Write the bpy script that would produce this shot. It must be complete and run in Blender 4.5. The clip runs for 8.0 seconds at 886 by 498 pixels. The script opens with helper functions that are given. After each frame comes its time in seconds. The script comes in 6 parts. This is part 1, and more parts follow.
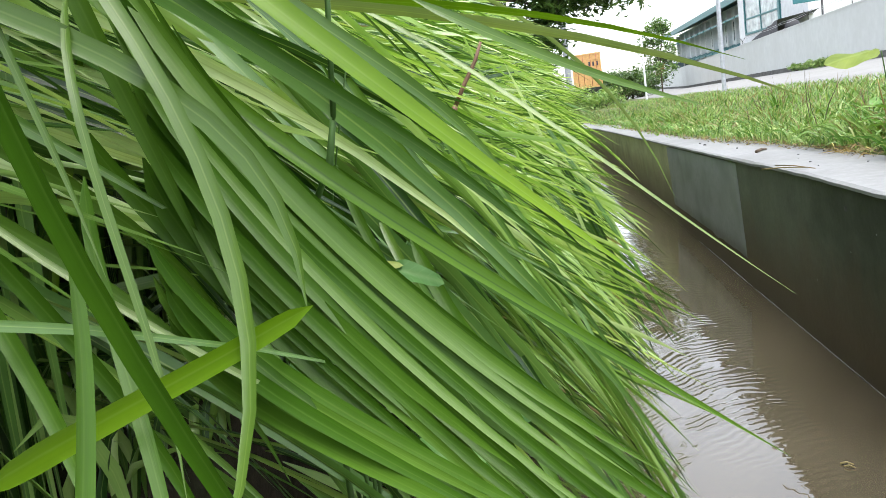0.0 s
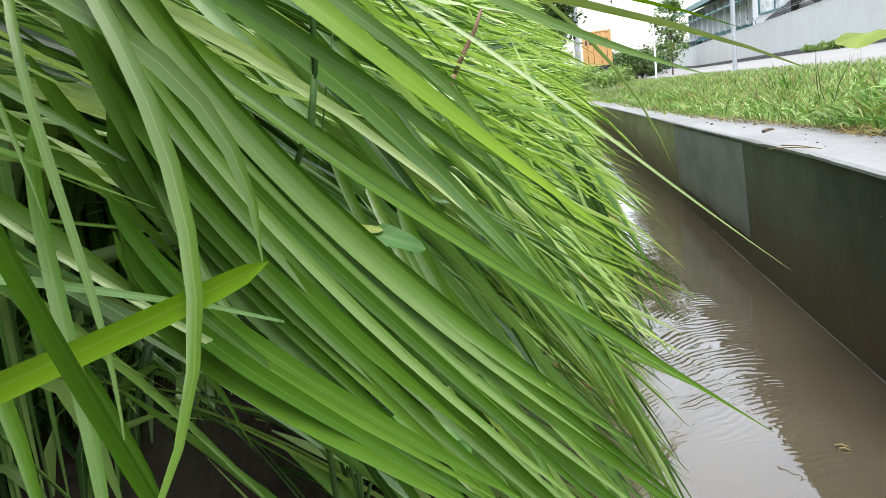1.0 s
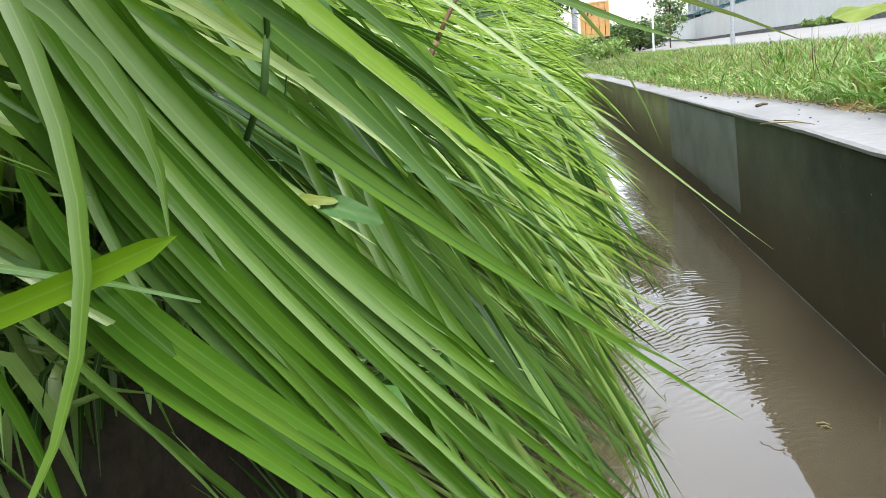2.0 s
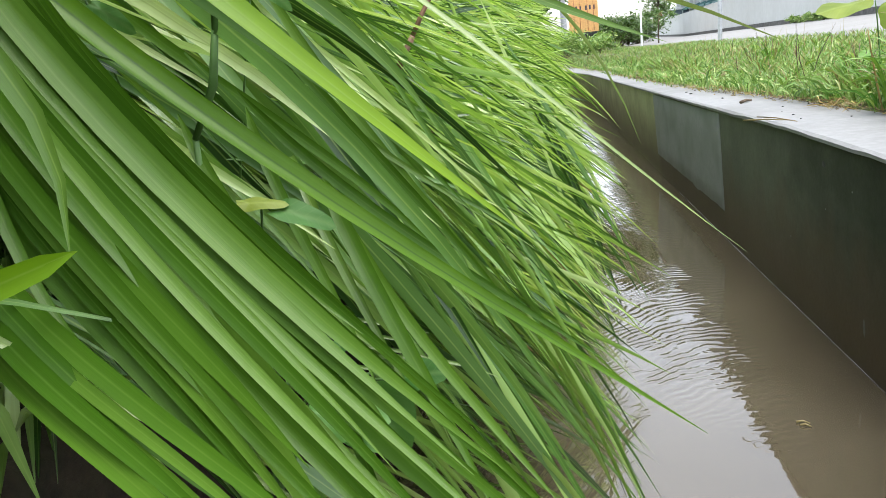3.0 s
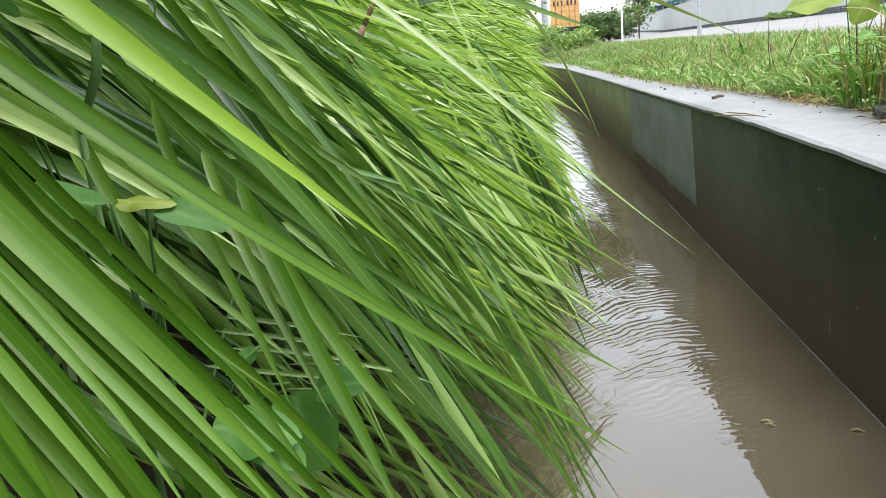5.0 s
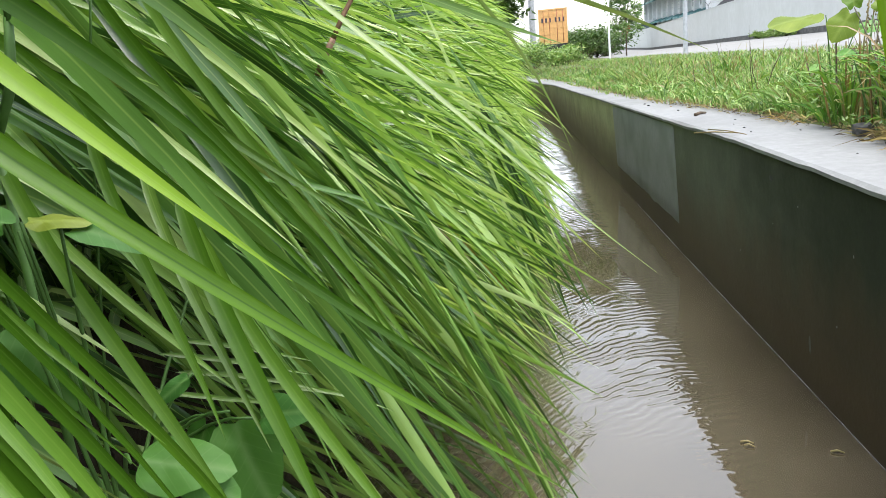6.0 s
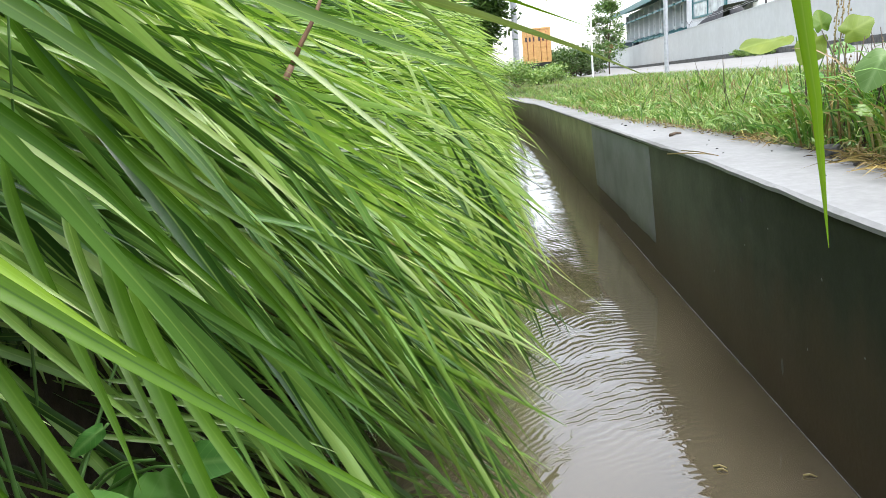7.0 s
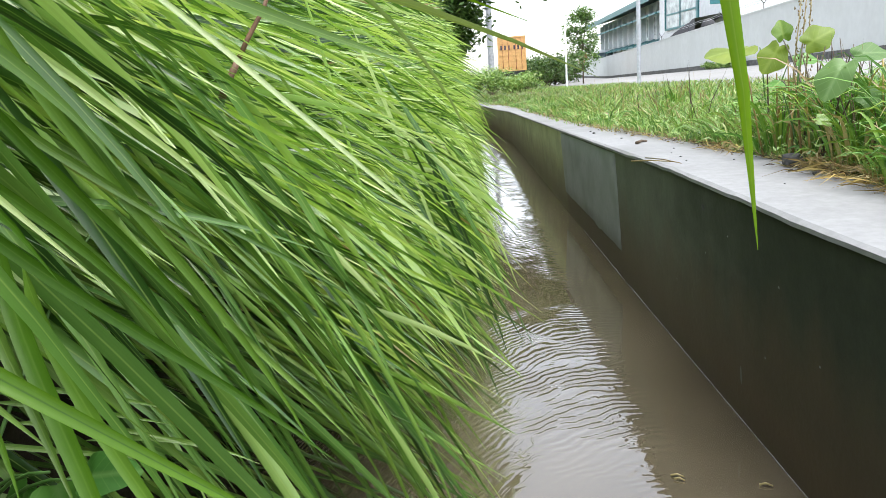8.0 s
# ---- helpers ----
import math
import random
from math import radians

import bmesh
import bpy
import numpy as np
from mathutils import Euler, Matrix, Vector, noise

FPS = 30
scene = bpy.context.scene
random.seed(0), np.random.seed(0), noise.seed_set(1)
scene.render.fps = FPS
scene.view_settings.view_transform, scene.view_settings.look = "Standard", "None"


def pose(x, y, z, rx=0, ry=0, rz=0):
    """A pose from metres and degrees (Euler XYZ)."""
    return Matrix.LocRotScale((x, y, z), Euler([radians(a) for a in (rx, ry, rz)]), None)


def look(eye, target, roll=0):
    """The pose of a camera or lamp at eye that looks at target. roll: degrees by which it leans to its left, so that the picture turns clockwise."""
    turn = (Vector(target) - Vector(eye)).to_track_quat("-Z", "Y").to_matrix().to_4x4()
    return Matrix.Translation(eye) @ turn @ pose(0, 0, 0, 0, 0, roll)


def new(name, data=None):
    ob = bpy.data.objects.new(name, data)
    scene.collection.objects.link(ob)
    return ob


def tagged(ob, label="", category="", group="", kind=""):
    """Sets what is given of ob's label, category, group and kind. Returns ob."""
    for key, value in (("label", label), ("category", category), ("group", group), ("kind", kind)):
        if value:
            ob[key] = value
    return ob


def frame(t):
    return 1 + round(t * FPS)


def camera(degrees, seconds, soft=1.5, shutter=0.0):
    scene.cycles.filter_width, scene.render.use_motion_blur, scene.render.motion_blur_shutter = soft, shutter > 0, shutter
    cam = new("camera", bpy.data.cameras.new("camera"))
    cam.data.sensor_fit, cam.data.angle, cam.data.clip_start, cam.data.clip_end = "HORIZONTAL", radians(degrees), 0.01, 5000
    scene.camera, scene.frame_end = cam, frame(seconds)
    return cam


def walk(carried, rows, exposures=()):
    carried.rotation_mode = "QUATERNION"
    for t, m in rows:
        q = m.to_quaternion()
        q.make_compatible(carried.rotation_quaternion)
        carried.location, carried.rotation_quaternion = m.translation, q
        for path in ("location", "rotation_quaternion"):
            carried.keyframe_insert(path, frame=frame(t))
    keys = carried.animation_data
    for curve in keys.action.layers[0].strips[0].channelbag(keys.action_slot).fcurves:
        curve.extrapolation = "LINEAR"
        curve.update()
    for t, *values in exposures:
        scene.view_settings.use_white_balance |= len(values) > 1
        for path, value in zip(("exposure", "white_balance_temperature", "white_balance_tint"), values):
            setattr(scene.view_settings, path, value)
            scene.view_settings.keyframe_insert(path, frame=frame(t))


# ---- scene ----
cam = camera(62.0, 8.0, soft=0.5)
PATH = [
    (0, (-0.07, -0.885, 0.791), (-0.354, 1.063, 0.437), -8.4),
    (0.5, (-0.064, -0.881, 0.786), (-0.358, 1.06, 0.405), -7.9),
    (1, (-0.059, -0.871, 0.78), (-0.362, 1.062, 0.365), -7.3),
    (1.5, (-0.051, -0.857, 0.774), (-0.357, 1.065, 0.313), -6.8),
    (3, (-0.026, -0.825, 0.774), (-0.289, 1.091, 0.264), -6.2),
    (3.5, (-0.018, -0.816, 0.774), (-0.273, 1.1, 0.263), -6.6),
    (4, (-0.009, -0.805, 0.773), (-0.245, 1.109, 0.242), -6.4),
    (4.5, (0.0, -0.798, 0.77), (-0.228, 1.115, 0.234), -6.1),
    (6, (0.032, -0.762, 0.762), (-0.149, 1.167, 0.267), -5.2),
    (6.5, (0.046, -0.752, 0.768), (-0.122, 1.183, 0.292), -5.4),
    (7, (0.065, -0.744, 0.769), (-0.076, 1.199, 0.317), -5.3),
    (7.5, (0.078, -0.721, 0.762), (-0.021, 1.225, 0.312), -4.7),
    (8, (0.094, -0.719, 0.757), (0.025, 1.23, 0.316), -4.2),
]
walk(cam, [(t, look(eye, target, roll)) for t, eye, target, roll in PATH], exposures=((0, 1.62), (8, 1.62)))

# ---- world, sun and exposure ----
world = bpy.data.worlds.new("overcast")
scene.world = world
world.use_nodes = True
wn, wl = world.node_tree.nodes, world.node_tree.links
sky = wn.new("ShaderNodeTexSky")
sky.sky_type = "NISHITA"
sky.sun_disc = False
sky.sun_elevation, sky.sun_rotation = radians(74), radians(141)
sky.air_density, sky.dust_density, sky.ozone_density = 1.0, 1.5, 1.0
grey = wn.new("ShaderNodeHueSaturation")
grey.inputs["Saturation"].default_value = 0.35
wl.new(sky.outputs[0], grey.inputs["Color"])
wl.new(grey.outputs[0], wn["Background"].inputs["Color"])
wn["Background"].inputs["Strength"].default_value = 0.15

sun_data = bpy.data.lights.new("sun", "SUN")
sun_data.energy, sun_data.angle, sun_data.color = 1.5, radians(50), (1.0, 0.97, 0.92)
sun = new("sun", sun_data)
sun.matrix_world = look((8, -10, 46), (0, 0, 0))


# ---- materials ----
def material(name, rough=0.6, spec=0.5):
    m = bpy.data.materials.new(name)
    m.use_nodes = True
    b = m.node_tree.nodes["Principled BSDF"]
    b.inputs["Roughness"].default_value = rough
    b.inputs["Specular IOR Level"].default_value = spec
    return m, m.node_tree.nodes, m.node_tree.links, b


def ramp(nodes, stops):
    r = nodes.new("ShaderNodeValToRGB")
    while len(r.color_ramp.elements) < len(stops):
        r.color_ramp.elements.new(0.5)
    for e, (p, c) in zip(r.color_ramp.elements, stops):
        e.position, e.color = p, (*c, 1)
    return r


def noise_node(nodes, links, scale, detail=4.0, coord=None, rough=0.6):
    n = nodes.new("ShaderNodeTexNoise")
    n.inputs["Scale"].default_value, n.inputs["Detail"].default_value, n.inputs["Roughness"].default_value = scale, detail, rough
    if coord is not None:
        links.new(coord, n.inputs["Vector"])
    return n


def mixed(nodes, links, a, b, fac, kind="MIX"):
    m = nodes.new("ShaderNodeMix")
    m.data_type, m.blend_type = "RGBA", kind
    for sock, v in ((m.inputs[6], a), (m.inputs[7], b), (m.inputs[0], fac)):
        if hasattr(v, "links"):
            links.new(v, sock)
        elif isinstance(v, tuple):
            sock.default_value = (*v, 1)
        else:
            sock.default_value = v
    return m.outputs[2]


def place_coord(nodes):
    return nodes.new("ShaderNodeNewGeometry").outputs["Position"]


def bump(nodes, links, height, strength, distance, target):
    b = nodes.new("ShaderNodeBump")
    b.inputs["Strength"].default_value, b.inputs["Distance"].default_value = strength, distance
    links.new(height, b.inputs["Height"])
    links.new(b.outputs[0], target.inputs["Normal"])


def rough_surface(name, dark, light, scale, rough=0.85, relief=0.004, stain=None, stain_scale=1.2, stain_amount=0.5, spec=0.3):
    """A plain mineral or earthen surface: fine grain, broad blotches, relief."""
    m, n, l, b = material(name, rough, spec)
    p = place_coord(n)
    fine = noise_node(n, l, scale, 6, p)
    broad = noise_node(n, l, stain_scale, 5, p, 0.65)
    r = ramp(n, [(0.3, dark), (0.7, light)])
    l.new(fine.outputs[0], r.inputs[0])
    col = r.outputs[0]
    if stain:
        f = ramp(n, [(0.45, (0, 0, 0)), (0.7, (stain_amount,) * 3)])
        l.new(broad.outputs[0], f.inputs[0])
        col = mixed(n, l, col, stain, f.outputs[0])
    l.new(col, b.inputs["Base Color"])
    bump(n, l, fine.outputs[0], 0.6, relief, b)
    return m


def leaf_material(name, stops, rib=(0.30, 0.42, 0.12), thin=0.2, rough=0.28, veins=5.0, rib_amount=0.55, spec=0.45, side=0.0):
    """Green blade or leaf: UV runs across and along it; each blade gets its own tone."""
    m, n, l, b = material(name, rough, spec)
    geo, info = n.new("ShaderNodeNewGeometry"), n.new("ShaderNodeObjectInfo")
    s = n.new("ShaderNodeMath")
    l.new(geo.outputs["Random Per Island"], s.inputs[0])
    l.new(info.outputs["Random"], s.inputs[1])
    fr = n.new("ShaderNodeMath")
    fr.operation = "FRACT"
    l.new(s.outputs[0], fr.inputs[0])
    r = ramp(n, stops)
    l.new(fr.outputs[0], r.inputs[0])
    uv = n.new("ShaderNodeTexCoord")
    sep = n.new("ShaderNodeSeparateXYZ")
    l.new(uv.outputs["UV"], sep.inputs[0])
    stretch = n.new("ShaderNodeMapping")
    stretch.inputs["Scale"].default_value = (veins, 1.2, 1)
    l.new(uv.outputs["UV"], stretch.inputs[0])
    vein = noise_node(n, l, 1.0, 3, stretch.outputs[0])
    vr = ramp(n, [(0.35, (0.9, 0.92, 0.88)), (0.65, (1.06, 1.05, 1.04))])
    l.new(vein.outputs[0], vr.inputs[0])
    col = mixed(n, l, r.outputs[0], vr.outputs[0], 1.0, "MULTIPLY")
    blot = noise_node(n, l, 9.0, 4, place_coord(n))
    br = ramp(n, [(0.35, (0.8, 0.84, 0.75)), (0.7, (1.15, 1.1, 1.05))])
    l.new(blot.outputs[0], br.inputs[0])
    col = mixed(n, l, col, br.outputs[0], 1.0, "MULTIPLY")
    mid = n.new("ShaderNodeMath")
    mid.operation = "SUBTRACT"
    l.new(sep.outputs[0], mid.inputs[0])
    mid.inputs[1].default_value = 0.5
    ab = n.new("ShaderNodeMath")
    ab.operation = "ABSOLUTE"
    l.new(mid.outputs[0], ab.inputs[0])
    ribr = ramp(n, [(0.0, (rib_amount,) * 3), (0.07, (0, 0, 0))])
    l.new(ab.outputs[0], ribr.inputs[0])
    col = mixed(n, l, col, rib, ribr.outputs[0])
    if side:
        lat = n.new("ShaderNodeMath")
        lat.operation = "MULTIPLY_ADD"
        l.new(ab.outputs[0], lat.inputs[0])
        lat.inputs[1].default_value = -0.9
        l.new(sep.outputs[1], lat.inputs[2])
        fan_ = n.new("ShaderNodeMath")
        fan_.operation = "PINGPONG"
        l.new(lat.outputs[0], fan_.inputs[0])
        fan_.inputs[1].default_value = 0.09
        lr = ramp(n, [(0.0, (side,) * 3), (0.016, (0, 0, 0))])
        l.new(fan_.outputs[0], lr.inputs[0])
        col = mixed(n, l, col, rib, lr.outputs[0])
    l.new(col, b.inputs["Base Color"])
    bump(n, l, vein.outputs[0], 0.15, 0.0005, b)
    tr = n.new("ShaderNodeBsdfTranslucent")
    warm = mixed(n, l, col, (1.25, 1.3, 0.5), 1.0, "MULTIPLY")
    l.new(warm, tr.inputs[0])
    mx = n.new("ShaderNodeMixShader")
    mx.inputs[0].default_value = thin
    l.new(b.outputs[0], mx.inputs[1])
    l.new(tr.outputs[0], mx.inputs[2])
    l.new(mx.outputs[0], n["Material Output"].inputs[0])
    return m


def plain(name, colour, rough=0.5, metal=0.0, grain=40.0, amount=0.25):
    m, n, l, b = material(name, rough, 0.5)
    f = noise_node(n, l, grain, 4, place_coord(n))
    r = ramp(n, [(0.3, tuple(c * (1 - amount) for c in colour)), (0.7, tuple(min(1, c * (1 + amount)) for c in colour))])
    l.new(f.outputs[0], r.inputs[0])
    l.new(r.outputs[0], b.inputs["Base Color"])
    b.inputs["Metallic"].default_value = metal
    return m


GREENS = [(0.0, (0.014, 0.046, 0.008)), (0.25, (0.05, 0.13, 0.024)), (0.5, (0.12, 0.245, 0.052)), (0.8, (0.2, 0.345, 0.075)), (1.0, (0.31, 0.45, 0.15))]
# paler greens of the fine grass, with the mantle's open light put in
FINE_LIT_GREENS = [(0.0, (0.018, 0.055, 0.013)), (0.25, (0.075, 0.175, 0.035)), (0.5, (0.28, 0.46, 0.12)), (0.8, (0.46, 0.62, 0.23)), (1.0, (0.55, 0.67, 0.38))]
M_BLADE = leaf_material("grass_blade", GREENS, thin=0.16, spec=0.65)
M_FINE_LIT = leaf_material("fine_lit_grass_blade", FINE_LIT_GREENS, thin=0.31, spec=0.65)
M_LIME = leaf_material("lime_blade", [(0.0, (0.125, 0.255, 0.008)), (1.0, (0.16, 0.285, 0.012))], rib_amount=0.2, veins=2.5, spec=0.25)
M_DEEP = leaf_material("deep_blade", [(0.0, (0.075, 0.165, 0.012)), (1.0, (0.1, 0.2, 0.018))], rib=(0.025, 0.07, 0.01), rib_amount=0.8, spec=0.2)
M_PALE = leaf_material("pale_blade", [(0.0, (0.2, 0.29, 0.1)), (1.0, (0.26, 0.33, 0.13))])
M_DRY = leaf_material("dry_blade", [(0.0, (0.24, 0.16, 0.08)), (1.0, (0.42, 0.36, 0.2))], rib=(0.4, 0.3, 0.15), thin=0.2)
M_LAWN = leaf_material("lawn_grass", [(0.0, (0.06, 0.15, 0.03)), (0.4, (0.17, 0.31, 0.07)), (0.8, (0.31, 0.45, 0.15)), (1.0, (0.42, 0.44, 0.22))], veins=4)
M_BROAD = leaf_material("broad_leaf", [(0.0, (0.07, 0.2, 0.03)), (0.6, (0.14, 0.3, 0.05)), (1.0, (0.24, 0.36, 0.05))], rib=(0.3, 0.42, 0.15), veins=5)
M_TREE = leaf_material("tree_leaf", [(0.0, (0.025, 0.07, 0.015)), (0.6, (0.05, 0.11, 0.025)), (1.0, (0.09, 0.16, 0.04))], veins=3, thin=0.25)
M_SOFTLEAF = leaf_material("soft_tree_leaf", [(0.0, (0.06, 0.13, 0.045)), (0.6, (0.11, 0.2, 0.07)), (1.0, (0.17, 0.27, 0.1))], veins=3, thin=0.3)
M_BARK = rough_surface("bark", (0.06, 0.045, 0.03), (0.16, 0.12, 0.09), 30, 0.9, 0.01)
M_STEM = plain("green_stem", (0.06, 0.14, 0.025), 0.6)
M_TWIG = plain("twig_brown", (0.15, 0.08, 0.045), 0.6)
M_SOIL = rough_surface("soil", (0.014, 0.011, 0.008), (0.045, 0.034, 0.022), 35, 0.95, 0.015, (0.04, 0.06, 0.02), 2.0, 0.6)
M_TURF = rough_surface("turf", (0.05, 0.065, 0.02), (0.12, 0.16, 0.045), 50, 0.95, 0.012, (0.17, 0.14, 0.07), 5.0, 0.4)
M_TOP = rough_surface("concrete_top", (0.22, 0.225, 0.23), (0.275, 0.28, 0.286), 45, 0.62, 0.001, (0.15, 0.152, 0.15), 2.3, 0.7)
M_ROAD = rough_surface("road_concrete", (0.23, 0.23, 0.226), (0.29, 0.29, 0.285), 8, 0.85, 0.003, (0.2, 0.198, 0.19), 0.6, 0.5)
M_PLASTER = rough_surface("wall_plaster", (0.54, 0.56, 0.55), (0.6, 0.62, 0.61), 3, 0.85, 0.002, (0.5, 0.515, 0.5), 0.35, 0.6)
M_PLINTH = rough_surface("dark_plinth", (0.05, 0.05, 0.05), (0.16, 0.16, 0.15), 5, 0.9, 0.01)
M_WHITE = plain("white_paint", (0.72, 0.74, 0.76), 0.6, grain=3, amount=0.08)
M_TEAL = plain("teal_paint", (0.035, 0.17, 0.185), 0.45, grain=4, amount=0.2)
M_STEEL = plain("galvanised_steel", (0.45, 0.47, 0.5), 0.45, 0.6, 12, 0.15)
M_DARK = plain("dark_steel", (0.05, 0.05, 0.055), 0.5, 0.3)
M_ORANGE = plain("orange_paint", (0.68, 0.39, 0.15), 0.45, grain=6, amount=0.12)
M_RUST = plain("rust_brown", (0.3, 0.09, 0.05), 0.7, grain=5)
M_STONE = rough_surface("dark_stone", (0.03, 0.03, 0.03), (0.1, 0.1, 0.1), 60, 0.85, 0.004)
M_INK = plain("ink_blue", (0.05, 0.045, 0.06), 0.5)
M_RUBBER = plain("tyre_rubber", (0.03, 0.03, 0.03), 0.8)


def channel_wall_material():
    """Wet grey-green concrete, darker nearby and paler far along; a paler repaired panel keeps its own material."""
    m, n, l, b = material("channel_concrete", 0.7, 0.25)
    p = place_coord(n)
    fine = noise_node(n, l, 60, 6, p)
    broad = noise_node(n, l, 2.2, 6, p, 0.7)
    streak_map = n.new("ShaderNodeMapping")
    streak_map.inputs["Scale"].default_value = (1, 3.5, 0.6)
    l.new(p, streak_map.inputs[0])
    streak = noise_node(n, l, 1.6, 4, streak_map.outputs[0])
    r = ramp(n, [(0.3, (0.052, 0.061, 0.045)), (0.7, (0.114, 0.126, 0.096))])
    l.new(broad.outputs[0], r.inputs[0])
    sr = ramp(n, [(0.3, (0.85, 0.85, 0.82)), (0.7, (1.12, 1.12, 1.12))])
    l.new(streak.outputs[0], sr.inputs[0])
    col = mixed(n, l, r.outputs[0], sr.outputs[0], 1.0, "MULTIPLY")
    spot = ramp(n, [(0.0, (0.85, 0.85, 0.85)), (0.6, (1.1, 1.1, 1.1))])
    l.new(fine.outputs[0], spot.inputs[0])
    col = mixed(n, l, col, spot.outputs[0], 1.0, "MULTIPLY")
    # paler and more olive beyond the repair panel
    sep = n.new("ShaderNodeSeparateXYZ")
    l.new(p, sep.inputs[0])
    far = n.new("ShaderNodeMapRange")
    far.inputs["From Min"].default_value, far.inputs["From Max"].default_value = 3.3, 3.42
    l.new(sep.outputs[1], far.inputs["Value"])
    far_tone = mixed(n, l, col, (3.0, 2.8, 2.1), 1.0, "MULTIPLY")
    col = mixed(n, l, col, far_tone, far.outputs["Result"])
    # darker over the nearer stretch, with an uneven edge
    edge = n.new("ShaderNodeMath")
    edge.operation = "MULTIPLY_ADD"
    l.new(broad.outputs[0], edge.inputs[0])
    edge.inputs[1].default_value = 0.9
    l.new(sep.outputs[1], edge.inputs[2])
    near_mask = n.new("ShaderNodeMapRange")
    near_mask.inputs["From Min"].default_value, near_mask.inputs["From Max"].default_value = 1.0, 1.9
    near_mask.inputs["To Min"].default_value, near_mask.inputs["To Max"].default_value = 1.0, 0.0
    l.new(edge.outputs[0], near_mask.inputs["Value"])
    col = mixed(n, l, col, mixed(n, l, col, (0.38, 0.42, 0.36), 1.0, "MULTIPLY"), near_mask.outputs["Result"])
    # silt-stained splash line just over the water
    wob = n.new("ShaderNodeMath")
    wob.operation = "MULTIPLY_ADD"
    l.new(broad.outputs[0], wob.inputs[0])
    wob.inputs[1].default_value = -0.16
    l.new(sep.outputs[2], wob.inputs[2])
    line = ramp(n, [(0.0, (0.5, 0.5, 0.5)), (0.09, (0, 0, 0))])
    l.new(wob.outputs[0], line.inputs[0])
    col = mixed(n, l, col, (0.1, 0.066, 0.034), line.outputs[0])
    # brown silt film, uneven, over the foot of the wall
    film_ = n.new("ShaderNodeMath")
    film_.operation = "MULTIPLY_ADD"
    l.new(streak.outputs[0], film_.inputs[0])
    film_.inputs[1].default_value = -0.4
    l.new(sep.outputs[2], film_.inputs[2])
    silt = ramp(n, [(0.0, (0.55, 0.55, 0.55)), (0.14, (0, 0, 0))])
    l.new(film_.outputs[0], silt.inputs[0])
    col = mixed(n, l, col, (0.082, 0.054, 0.029), silt.outputs[0])
    l.new(col, b.inputs["Base Color"])
    bump(n, l, fine.outputs[0], 0.4, 0.002, b)
    return m


M_CHANNEL = channel_wall_material()
M_SCUFF = rough_surface("scuffed_concrete", (0.08, 0.08, 0.065), (0.13, 0.13, 0.11), 60, 0.7, 0.002)
M_PANEL = rough_surface("repair_mortar", (0.18, 0.192, 0.186), (0.22, 0.232, 0.226), 40, 0.7, 0.001, (0.125, 0.137, 0.125), 5.0, 0.7)


